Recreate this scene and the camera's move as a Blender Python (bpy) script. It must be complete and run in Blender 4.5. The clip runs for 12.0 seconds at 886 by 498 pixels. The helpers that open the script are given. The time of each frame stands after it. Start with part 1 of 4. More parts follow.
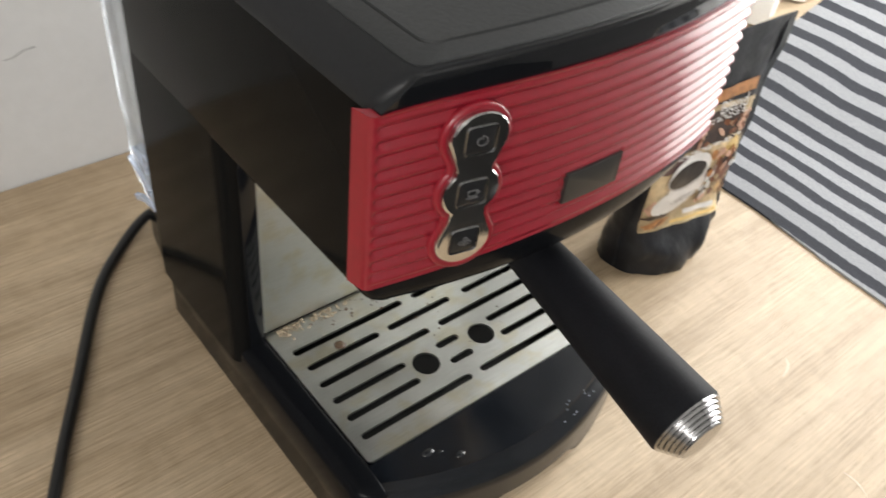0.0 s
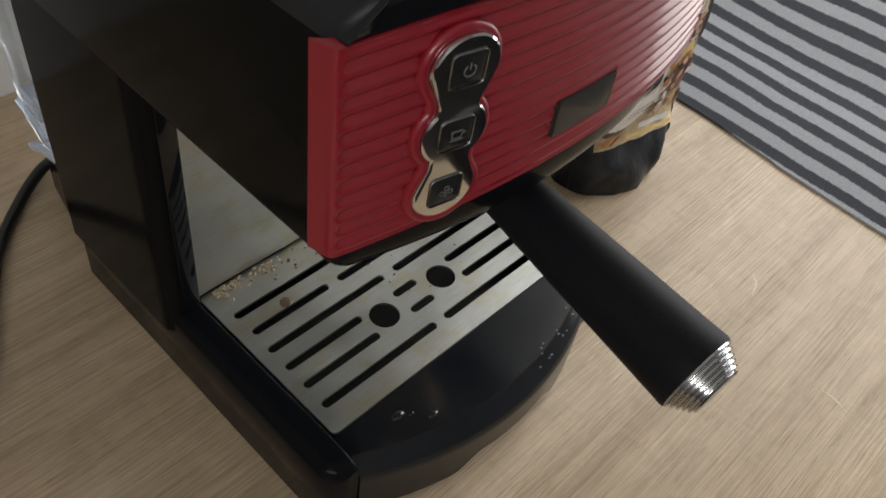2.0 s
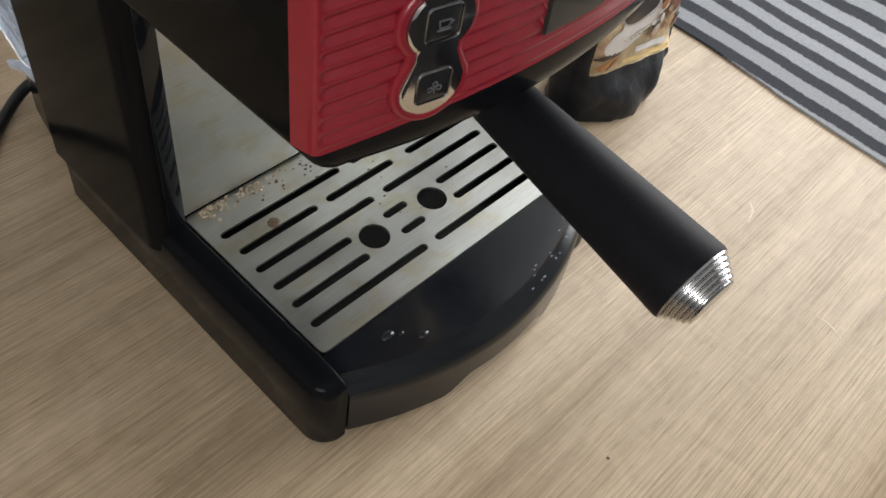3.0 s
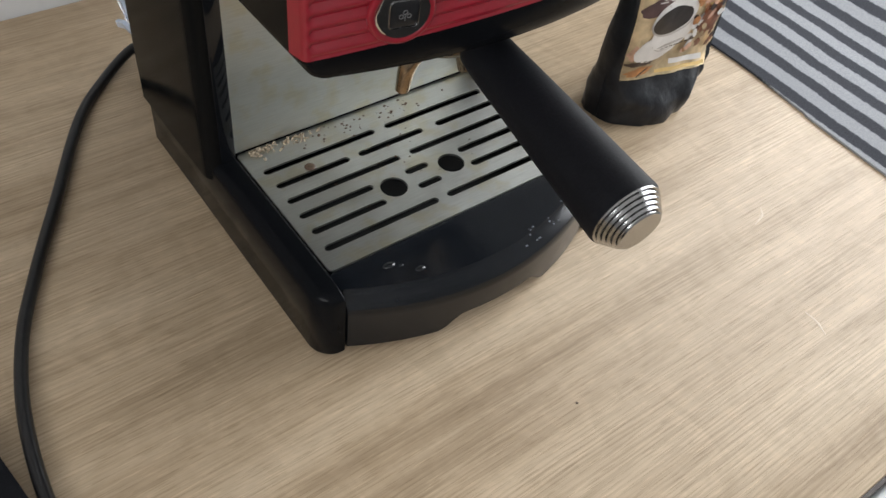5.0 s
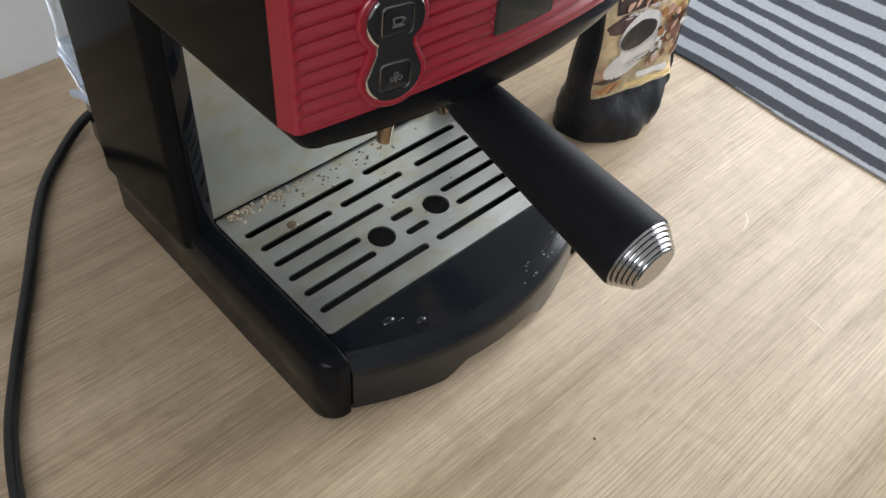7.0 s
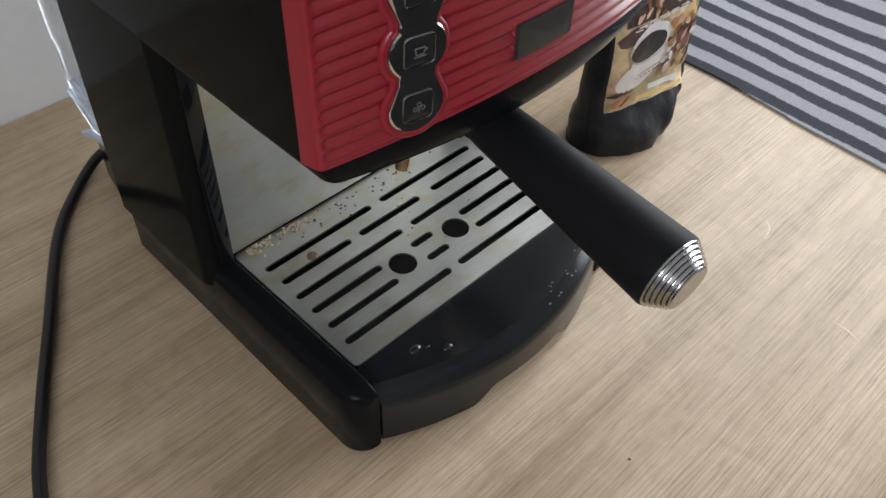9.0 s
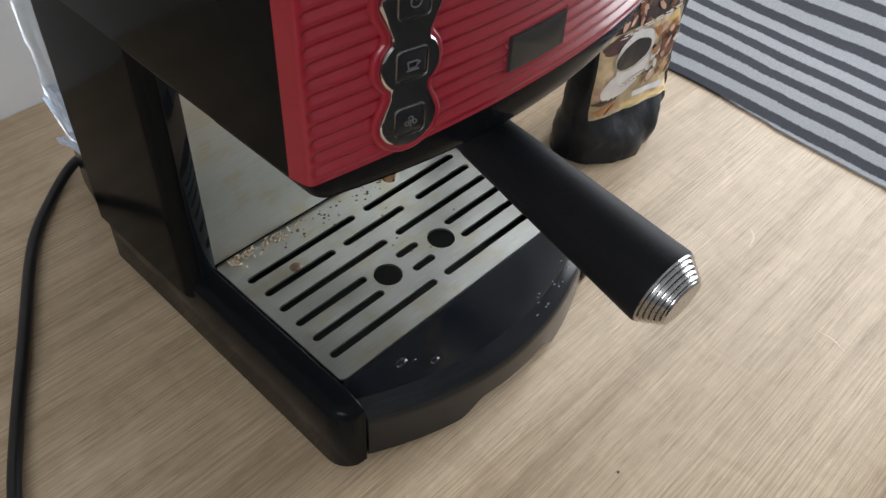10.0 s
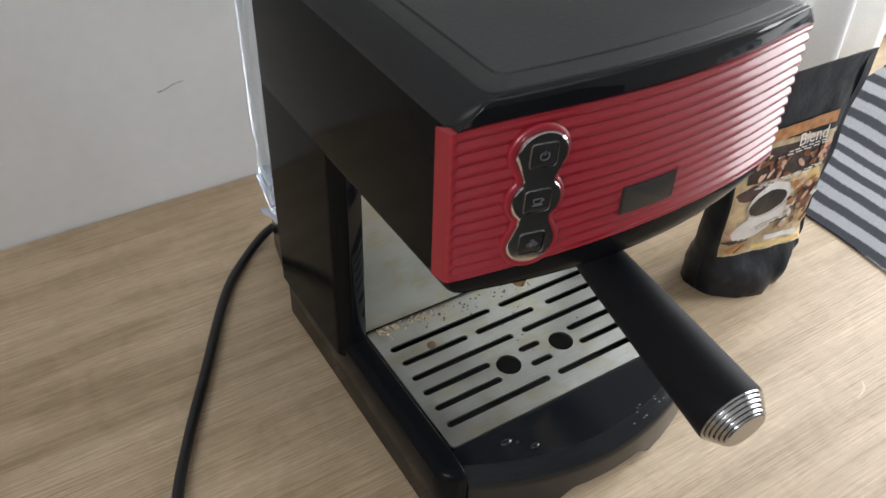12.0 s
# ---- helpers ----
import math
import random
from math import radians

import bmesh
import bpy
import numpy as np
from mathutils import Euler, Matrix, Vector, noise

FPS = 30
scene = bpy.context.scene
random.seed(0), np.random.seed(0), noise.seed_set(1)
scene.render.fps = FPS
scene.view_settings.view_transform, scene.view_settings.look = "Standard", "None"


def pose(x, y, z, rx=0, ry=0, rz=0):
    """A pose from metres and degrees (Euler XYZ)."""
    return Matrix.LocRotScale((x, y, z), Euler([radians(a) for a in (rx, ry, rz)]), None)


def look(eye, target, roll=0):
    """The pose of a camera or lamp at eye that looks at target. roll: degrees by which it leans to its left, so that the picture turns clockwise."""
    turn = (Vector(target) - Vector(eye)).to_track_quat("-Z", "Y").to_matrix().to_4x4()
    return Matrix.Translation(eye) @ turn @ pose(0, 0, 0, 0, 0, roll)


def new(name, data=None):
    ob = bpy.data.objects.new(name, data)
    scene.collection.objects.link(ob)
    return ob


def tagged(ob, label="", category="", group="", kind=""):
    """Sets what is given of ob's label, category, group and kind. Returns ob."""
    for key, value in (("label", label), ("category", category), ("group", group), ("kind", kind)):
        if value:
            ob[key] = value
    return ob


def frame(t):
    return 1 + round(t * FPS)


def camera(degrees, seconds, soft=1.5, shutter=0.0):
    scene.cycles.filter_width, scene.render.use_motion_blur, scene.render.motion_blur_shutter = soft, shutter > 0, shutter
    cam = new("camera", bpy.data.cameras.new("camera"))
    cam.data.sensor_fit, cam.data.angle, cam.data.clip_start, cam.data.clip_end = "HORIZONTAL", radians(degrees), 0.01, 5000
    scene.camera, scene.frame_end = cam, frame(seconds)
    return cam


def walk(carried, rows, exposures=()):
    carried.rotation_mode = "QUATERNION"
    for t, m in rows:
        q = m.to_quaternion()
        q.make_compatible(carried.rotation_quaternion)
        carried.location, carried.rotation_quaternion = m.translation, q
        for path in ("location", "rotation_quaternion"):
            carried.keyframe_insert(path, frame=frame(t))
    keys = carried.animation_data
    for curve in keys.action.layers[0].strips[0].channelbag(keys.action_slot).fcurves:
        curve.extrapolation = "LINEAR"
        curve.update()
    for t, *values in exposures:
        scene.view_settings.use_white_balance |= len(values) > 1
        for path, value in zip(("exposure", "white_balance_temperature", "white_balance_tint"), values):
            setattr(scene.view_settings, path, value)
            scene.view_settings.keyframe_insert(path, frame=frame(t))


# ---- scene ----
cam = camera(54.3, 12.0, shutter=0.25)
PATH = [
    (0, (-0.166, -0.208, 0.445), (0.863, 0.869, -0.889), 7.4),
    (0.5, (-0.1486, -0.1797, 0.4267), (1.0152, 0.6848, -0.9518), 11.12),
    (1, (-0.158, -0.172, 0.427), (0.975, 0.728, -0.953), 9.7),
    (1.5, (-0.1465, -0.1794, 0.4284), (1.0360, 0.6463, -0.9576), 10.04),
    (2, (-0.149, -0.158, 0.416), (0.943, 0.673, -1.038), 9.9),
    (2.5, (-0.14, -0.153, 0.398), (0.95, 0.577, -1.112), 12.7),
    (3, (-0.15, -0.165, 0.399), (0.894, 0.591, -1.13), 11.0),
    (5, (-0.163, -0.265, 0.413), (0.751, 0.731, -1.062), 8.4),
    (5.5, (-0.165, -0.252, 0.417), (0.712, 0.773, -1.06), 6.6),
    (6, (-0.159, -0.248, 0.412), (0.734, 0.746, -1.076), 5.7),
    (6.5, (-0.159, -0.24, 0.411), (0.788, 0.714, -1.07), 6.0),
    (7, (-0.164, -0.231, 0.416), (0.835, 0.712, -1.038), 5.2),
    (9, (-0.165, -0.219, 0.416), (0.839, 0.752, -1.016), 2.0),
    (9.5, (-0.161, -0.218, 0.416), (0.854, 0.751, -1.008), 1.5),
    (10, (-0.163, -0.208, 0.415), (0.882, 0.722, -1.014), 3.6),
    (10.5, (-0.155, -0.173, 0.394), (0.897, 0.659, -1.09), 7.3),
    (11, (-0.168, -0.166, 0.397), (0.77, 0.787, -1.089), 6.0),
    (11.5, (-0.181, -0.187, 0.422), (0.711, 0.928, -0.979), 6.1),
    (12, (-0.186, -0.261, 0.473), (0.658, 1.016, -0.814), 2.4),
]
EXPOSURES = [
    (0.0, 0.22, 6900, 10),
    (0.5, -0.5, 6850, 10),
    (1.0, -0.46, 6850, 10),
    (1.5, -0.85, 6850, 10),
    (2.0, -0.7, 6850, 10),
    (2.5, -0.25, 6700, 10),
    (3.0, -0.2, 6650, 10),
    (5.0, -0.12, 6500, 10),
    (5.5, 0.15, 6500, 10),
    (6.0, 0.03, 6350, 10),
    (6.5, -0.04, 6350, 10),
    (7.0, -0.06, 6300, 10),
    (9.0, -0.27, 6350, 10),
    (9.5, -0.27, 6350, 10),
    (10.0, -0.26, 6350, 10),
    (10.5, -0.22, 6350, 10),
    (11.0, 0.11, 6350, 10),
    (11.5, 0.5, 6500, 10),
    (12.0, -0.05, 6500, 10),
]
walk(cam, [(t, look(eye, target, roll)) for t, eye, target, roll in PATH], EXPOSURES)

# ---- light ----
world = bpy.data.worlds.new("sky")
scene.world = world
world.use_nodes = True
wn = world.node_tree
sky = wn.nodes.new("ShaderNodeTexSky")
sky.sky_type, sky.sun_disc = "NISHITA", False
sky.sun_elevation, sky.sun_rotation = radians(35), radians(60)
wn.links.new(sky.outputs[0], wn.nodes["Background"].inputs[0])
wn.nodes["Background"].inputs[1].default_value = 0.12


def area(name, at, target, sx, sy, watts, colour):
    data = bpy.data.lights.new(name, "AREA")
    data.shape, data.size, data.size_y, data.energy, data.color = "RECTANGLE", sx, sy, watts, colour
    ob = new(name, data)
    ob.matrix_world = look(at, target)
    return ob


area("window_light", (0.972, -0.06, 0.575), (0.0, -0.06, 0.575), 0.70, 1.08, 15.6, (0.96, 0.98, 1.0))
# unseen fill lamp, added to brighten the left of the table
area("added_fill_light", (-2.24, -1.60, 1.27), (-0.1, -0.2, 0.0), 1.5, 0.8, 40, (0.99, 0.985, 0.98))


# ---- materials ----
def ramp(nt, stops):
    r = nt.nodes.new("ShaderNodeValToRGB")
    e = r.color_ramp.elements
    while len(e) < len(stops):
        e.new(0.5)
    for el, (p, c) in zip(e, stops):
        el.position, el.color = p, (*c, 1)
    return r


def mat(name, colour, rough=0.5, metal=0.0, coat=0.0, spec=0.5, grain=0.0, scale=200.0, bump=0.0, stretch=(1, 1, 1), stain=0.0, stain_scale=20.0,
        rough_var=0.0, coat_rough=0.03, tint=None):
    m = bpy.data.materials.new(name)
    m.use_nodes = True
    nt = m.node_tree
    b = nt.nodes["Principled BSDF"]
    b.inputs["Base Color"].default_value = (*colour, 1)
    b.inputs["Roughness"].default_value = rough
    b.inputs["Metallic"].default_value = metal
    b.inputs["Coat Weight"].default_value = coat
    b.inputs["Coat Roughness"].default_value = coat_rough
    b.inputs["Specular IOR Level"].default_value = spec
    tc = nt.nodes.new("ShaderNodeTexCoord")
    mp = nt.nodes.new("ShaderNodeMapping")
    mp.inputs["Scale"].default_value = stretch
    nt.links.new(tc.outputs["Object"], mp.inputs[0])
    n1 = nt.nodes.new("ShaderNodeTexNoise")
    n1.inputs["Scale"].default_value, n1.inputs["Detail"].default_value = scale, 6
    nt.links.new(mp.outputs[0], n1.inputs["Vector"])
    n2 = nt.nodes.new("ShaderNodeTexNoise")
    n2.inputs["Scale"].default_value, n2.inputs["Detail"].default_value = stain_scale, 5
    nt.links.new(tc.outputs["Object"], n2.inputs["Vector"])
    last = None
    for noise_node, amount in ((n1, grain), (n2, stain)):
        if amount:
            mr = nt.nodes.new("ShaderNodeMapRange")
            mr.inputs[1].default_value, mr.inputs[2].default_value = 0.3, 0.7
            mr.inputs[3].default_value, mr.inputs[4].default_value = 1 - amount, 1 + amount
            nt.links.new(noise_node.outputs[0], mr.inputs[0])
            mul = nt.nodes.new("ShaderNodeVectorMath")
            mul.operation = "SCALE"
            if last:
                nt.links.new(last, mul.inputs[0])
            else:
                mul.inputs[0].default_value = colour
            nt.links.new(mr.outputs[0], mul.inputs["Scale"])
            last = mul.outputs[0]
    if tint:
        n3 = nt.nodes.new("ShaderNodeTexNoise")
        n3.inputs["Scale"].default_value, n3.inputs["Detail"].default_value = 55, 7
        nt.links.new(tc.outputs["Object"], n3.inputs["Vector"])
        rt = ramp(nt, [(0.50, (1, 1, 1)), (0.66, tint)])
        nt.links.new(n3.outputs[0], rt.inputs[0])
        mx = nt.nodes.new("ShaderNodeMix")
        mx.data_type, mx.blend_type = "RGBA", "MULTIPLY"
        mx.inputs[0].default_value = 1.0
        nt.links.new(last, mx.inputs[6])
        nt.links.new(rt.outputs[0], mx.inputs[7])
        last = mx.outputs[2]
    if last:
        nt.links.new(last, b.inputs["Base Color"])
    if rough_var:
        rr = nt.nodes.new("ShaderNodeMapRange")
        rr.inputs[1].default_value, rr.inputs[2].default_value = 0.3, 0.7
        rr.inputs[3].default_value, rr.inputs[4].default_value = max(0, rough - rough_var), rough + rough_var
        nt.links.new(n2.outputs[0], rr.inputs[0])
        nt.links.new(rr.outputs[0], b.inputs["Roughness"])
    if bump:
        bp = nt.nodes.new("ShaderNodeBump")
        bp.inputs["Strength"].default_value, bp.inputs["Distance"].default_value = 1.0, bump
        nt.links.new(n1.outputs[0], bp.inputs["Height"])
        nt.links.new(bp.outputs[0], b.inputs["Normal"])
    return m


def wood_material():
    m = bpy.data.materials.new("oak_laminate")
    m.use_nodes = True
    nt = m.node_tree
    b = nt.nodes["Principled BSDF"]
    tc = nt.nodes.new("ShaderNodeTexCoord")

    def stretched(sx, sy, scale, detail, dist):
        mp = nt.nodes.new("ShaderNodeMapping")
        mp.inputs["Scale"].default_value = (sx, sy, 1)
        nt.links.new(tc.outputs["Object"], mp.inputs[0])
        n = nt.nodes.new("ShaderNodeTexNoise")
        n.inputs["Scale"].default_value, n.inputs["Detail"].default_value, n.inputs["Distortion"].default_value = scale, detail, dist
        nt.links.new(mp.outputs[0], n.inputs["Vector"])
        return n

    broad = stretched(0.9, 7.0, 2.2, 5, 1.2)
    mid = stretched(0.6, 9.0, 8.0, 6, 0.9)
    fine = stretched(0.5, 24.0, 24.0, 6, 0.15)
    pores = stretched(3.0, 90.0, 15.0, 4, 0.0)
    flecks = stretched(3.0, 40.0, 21.0, 3, 0.2)
    patchy = stretched(2.0, 7.0, 4.0, 3, 0.5)
    cross = stretched(11.0, 7.0, 3.0, 4, 2.0)
    mw = nt.nodes.new("ShaderNodeMapping")
    mw.inputs["Scale"].default_value = (0.07, 1, 1)
    nt.links.new(tc.outputs["Object"], mw.inputs[0])
    wave = nt.nodes.new("ShaderNodeTexWave")
    wave.wave_type, wave.bands_direction = "BANDS", "Y"
    for key, val in (("Scale", 120), ("Distortion", 16.0), ("Detail", 4), ("Detail Scale", 0.45), ("Detail Roughness", 0.6)):
        wave.inputs[key].default_value = val
    nt.links.new(mw.outputs[0], wave.inputs["Vector"])
    c6 = ramp(nt, [(0.0, (0.81, 0.79, 0.76)), (0.25, (0.99, 0.99, 0.99)), (0.80, (1.01, 1.01, 1.01)), (0.98, (1.08, 1.08, 1.075))])
    nt.links.new(wave.outputs["Fac"], c6.inputs[0])
    c1 = ramp(nt, [(0.32, (0.40, 0.300, 0.195)), (0.5, (0.525, 0.407, 0.277)), (0.68, (0.62, 0.496, 0.352))])
    nt.links.new(broad.outputs[0], c1.inputs[0])
    c2 = ramp(nt, [(0.30, (0.80, 0.77, 0.73)), (0.5, (1, 1, 1)), (0.70, (1.08, 1.08, 1.08))])
    nt.links.new(mid.outputs[0], c2.inputs[0])
    c3 = ramp(nt, [(0.34, (0.72, 0.68, 0.64)), (0.5, (0.98, 0.98, 0.98)), (0.60, (1.14, 1.14, 1.13))])
    nt.links.new(fine.outputs[0], c3.inputs[0])
    c4 = ramp(nt, [(0.35, (0.92, 0.91, 0.89)), (0.55, (1, 1, 1)), (0.72, (1.08, 1.07, 1.06))])
    nt.links.new(cross.outputs[0], c4.inputs[0])
    c5 = ramp(nt, [(0.36, (0.74, 0.71, 0.67)), (0.44, (1, 1, 1))])
    nt.links.new(pores.outputs[0], c5.inputs[0])
    c7 = ramp(nt, [(0.58, (1, 1, 1)), (0.70, (1.17, 1.17, 1.16))])
    nt.links.new(flecks.outputs[0], c7.inputs[0])
    mask = nt.nodes.new("ShaderNodeMapRange")
    mask.inputs[1].default_value, mask.inputs[2].default_value, mask.inputs[3].default_value, mask.inputs[4].default_value = 0.42, 0.66, 0.0, 1.0
    nt.links.new(patchy.outputs[0], mask.inputs[0])
    last = c1.outputs[0]
    for c, f in ((c2, 0.6), (c3, 0.46), (c6, mask), (c4, 0.8), (c5, 0.8), (c7, 1.0)):
        mx = nt.nodes.new("ShaderNodeMix")
        mx.data_type, mx.blend_type = "RGBA", "MULTIPLY"
        if f is mask:
            nt.links.new(mask.outputs[0], mx.inputs[0])
        else:
            mx.inputs[0].default_value = f
        nt.links.new(last, mx.inputs[6])
        nt.links.new(c.outputs[0], mx.inputs[7])
        last = mx.outputs[2]
    nt.links.new(last, b.inputs["Base Color"])
    b.inputs["Roughness"].default_value = 0.42
    b.inputs["Specular IOR Level"].default_value = 0.35
    bp = nt.nodes.new("ShaderNodeBump")
    bp.inputs["Strength"].default_value, bp.inputs["Distance"].default_value = 0.5, 0.0004
    nt.links.new(fine.outputs[0], bp.inputs["Height"])
    nt.links.new(bp.outputs[0], b.inputs["Normal"])
    return m


def stripe_material():
    m = bpy.data.materials.new("striped_cotton")
    m.use_nodes = True
    nt = m.node_tree
    b = nt.nodes["Principled BSDF"]
    uv = nt.nodes.new("ShaderNodeUVMap")
    sep = nt.nodes.new("ShaderNodeSeparateXYZ")
    nt.links.new(uv.outputs[0], sep.inputs[0])
    tc = nt.nodes.new("ShaderNodeTexCoord")
    wob = nt.nodes.new("ShaderNodeTexNoise")
    wob.inputs["Scale"].default_value = 300
    nt.links.new(tc.outputs["Object"], wob.inputs["Vector"])
    ad = nt.nodes.new("ShaderNodeMath")
    ad.operation = "MULTIPLY_ADD"
    ad.inputs[1].default_value = 0.12
    nt.links.new(wob.outputs[0], ad.inputs[0])
    nt.links.new(sep.outputs[0], ad.inputs[2])
    fr = nt.nodes.new("ShaderNodeMath")
    fr.operation = "FRACT"
    nt.links.new(ad.outputs[0], fr.inputs[0])
    gt = nt.nodes.new("ShaderNodeMapRange")
    gt.inputs[1].default_value, gt.inputs[2].default_value = 0.50, 0.56
    nt.links.new(fr.outputs[0], gt.inputs[0])
    lt = nt.nodes.new("ShaderNodeMapRange")
    lt.inputs[1].default_value, lt.inputs[2].default_value = 0.02, 0.08
    nt.links.new(fr.outputs[0], lt.inputs[0])
    sub = nt.nodes.new("ShaderNodeMath")
    sub.operation = "SUBTRACT"
    nt.links.new(lt.outputs[0], sub.inputs[0])
    nt.links.new(gt.outputs[0], sub.inputs[1])
    mx = nt.nodes.new("ShaderNodeMix")
    mx.data_type = "RGBA"
    mx.inputs[6].default_value = (0.345, 0.355, 0.375, 1)
    mx.inputs[7].default_value = (0.055, 0.058, 0.068, 1)
    nt.links.new(sub.outputs[0], mx.inputs[0])
    fuzz = nt.nodes.new("ShaderNodeTexNoise")
    fuzz.inputs["Scale"].default_value, fuzz.inputs["Detail"].default_value = 900, 3
    nt.links.new(tc.outputs["Object"], fuzz.inputs["Vector"])
    fr2 = ramp(nt, [(0.3, (0.8, 0.8, 0.8)), (0.7, (1.15, 1.15, 1.15))])
    nt.links.new(fuzz.outputs[0], fr2.inputs[0])
    mm = nt.nodes.new("ShaderNodeMix")
    mm.data_type, mm.blend_type = "RGBA", "MULTIPLY"
    mm.inputs[0].default_value = 1.0
    nt.links.new(mx.outputs[2], mm.inputs[6])
    nt.links.new(fr2.outputs[0], mm.inputs[7])
    nt.links.new(mm.outputs[2], b.inputs["Base Color"])
    b.inputs["Roughness"].default_value = 0.9
    b.inputs["Specular IOR Level"].default_value = 0.1
    bp = nt.nodes.new("ShaderNodeBump")
    bp.inputs["Strength"].default_value, bp.inputs["Distance"].default_value = 0.6, 0.0006
    nt.links.new(fuzz.outputs[0], bp.inputs["Height"])
    nt.links.new(bp.outputs[0], b.inputs["Normal"])
    return m


def clear_plastic(name, colour, through_share):
    m = bpy.data.materials.new(name)
    m.use_nodes = True
    b = m.node_tree.nodes["Principled BSDF"]
    b.inputs["Base Color"].default_value = (*colour, 1)
    b.inputs["Transmission Weight"].default_value = through_share
    b.inputs["Roughness"].default_value = 0.1
    b.inputs["IOR"].default_value = 1.45
    return m


WOOD = wood_material()
STRIPES = stripe_material()
CLEAR = clear_plastic("clear_plastic", (0.84, 0.87, 0.90), 0.93)
CLEAR_GLINT = clear_plastic("bluish_clear_plastic", (0.70, 0.77, 0.88), 0.55)
BLACK = mat("black_gloss_plastic", (0.0065, 0.0072, 0.0088), 0.17, 0, 0.0, 0.06, rough_var=0.09, stain_scale=45, grain=0.1, scale=300)
TRAY = mat("tray_black_plastic", (0.0085, 0.0105, 0.0140), 0.2, 0, 0.0, 0.45, rough_var=0.06, stain_scale=30, grain=0.15, scale=120)
SHELL = mat("black_shell_plastic", (0.0075, 0.0076, 0.0076), 0.12, 0, 0.0, 0.042, rough_var=0.04, stain_scale=40)
TRIM = mat("piano_black_trim", (0.008, 0.009, 0.011), 0.06, 0, 0.0, 0.4, rough_var=0.03, stain_scale=60)
GREY = mat("dark_grey_lid", (0.031, 0.033, 0.0345), 0.5, 0, 0, 0.4, grain=0.12, scale=500, bump=0.0002, stain=0.1, stain_scale=15)
SLOPE = mat("dark_lid_edge", (0.017, 0.018, 0.020), 0.42, 0, 0, 0.25, grain=0.1, scale=500, rough_var=0.06, stain_scale=25)
SATIN = mat("satin_black_plastic", (0.0085, 0.0090, 0.0115), 0.55, 0, 0, 0.12, grain=0.2, scale=900, bump=0.00008)
RED = mat("red_plastic", (0.29, 0.009, 0.023), 0.36, 0, 0.5, 0.5, coat_rough=0.1, grain=0.06, scale=300, rough_var=0.04)
STEEL = mat("brushed_steel", (0.70, 0.715, 0.685), 0.40, 1.0, tint=(0.95, 0.905, 0.79), grain=0.09, scale=60, stretch=(1, 30, 30), bump=0.00003, stain=0.05, stain_scale=35, rough_var=0.04)
CHROME = mat("chrome", (0.74, 0.74, 0.74), 0.06, 1.0, rough_var=0.02)
FRAME_CHROME = mat("dark_chrome", (0.30, 0.30, 0.31), 0.16, 1.0, rough_var=0.04, stain_scale=150)
CAP_CHROME = mat("worn_chrome", (0.46, 0.46, 0.465), 0.2, 1.0, rough_var=0.05, stain_scale=120)
BRASS = mat("stained_spout_metal", (0.36, 0.27, 0.18), 0.22, 1.0, grain=0.3, scale=120, stain=0.3, stain_scale=90)
GLINT_BEAD = mat("glossy_black_bead", (0.016, 0.018, 0.021), 0.05, 0, 0.0, 0.7)
LIME = mat("pale_lime_spot", (0.16, 0.18, 0.21), 0.4, 0, 0.0, 0.5, grain=0.4, scale=900)
DARK = mat("tray_dark", (0.006, 0.006, 0.006), 0.5)
PLATE = mat("grey_name_plate", (0.036, 0.034, 0.032), 0.38, 0, 0, 0.2, grain=0.08, scale=400)
ICON = mat("icon_grey", (0.14, 0.14, 0.145), 0.4)
FLECK = mat("pale_oak_fleck", (0.66, 0.55, 0.42), 0.45, grain=0.12, scale=300)
SCUFF = mat("grey_scuff", (0.27, 0.265, 0.26), 0.8, grain=0.2, scale=300)
BUTTON = mat("button_face", (0.020, 0.020, 0.022), 0.25, 0, 0, 0.3, grain=0.1, scale=600)
WALL = mat("white_painted_plaster", (0.535, 0.532, 0.524), 0.85, grain=0.02, scale=90, bump=0.0003, stain=0.05, stain_scale=5)
CEIL = mat("ceiling_paint", (0.8, 0.8, 0.79), 0.9, grain=0.02, scale=60)
FLOOR = mat("dark_floor", (0.035, 0.034, 0.033), 0.9, 0, 0, 0.1, grain=0.2, scale=30)
CORD = mat("black_cord_rubber", (0.011, 0.011, 0.012), 0.32, grain=0.15, scale=200)
FOIL = mat("black_foil", (0.014, 0.0155, 0.019), 0.34, 0, 0, 0.32, grain=0.25, scale=60, bump=0.0012, stain=0.3, stain_scale=30)
EDGE = mat("dark_table_edge", (0.055, 0.04, 0.03), 0.5, grain=0.2, scale=60, stretch=(0.1, 1, 1))
RAIL = mat("grey_metal_rail", (0.35, 0.36, 0.36), 0.4, 0.8, grain=0.1)
CERAMIC = mat("white_paper", (0.82, 0.82, 0.81), 0.8, grain=0.03, scale=300, bump=0.0003)
CRUMB = mat("coffee_crumb", (0.42, 0.345, 0.25), 0.7, grain=0.4, scale=800)
STAIN = mat("dried_coffee", (0.13, 0.085, 0.055), 0.45, grain=0.5, scale=500)
CREAM = mat("print_cream", (0.56, 0.435, 0.265), 0.35, grain=0.45, scale=70, stain=0.45, stain_scale=32)
PRINT_DARK = mat("print_dark_brown", (0.05, 0.03, 0.022), 0.35, grain=0.6, scale=160)
PRINT_WHITE = mat("print_white", (0.74, 0.72, 0.70), 0.35, grain=0.08, scale=90)
PRINT_COFFEE = mat("print_black_coffee", (0.022, 0.016, 0.013), 0.35, grain=0.3, scale=60)
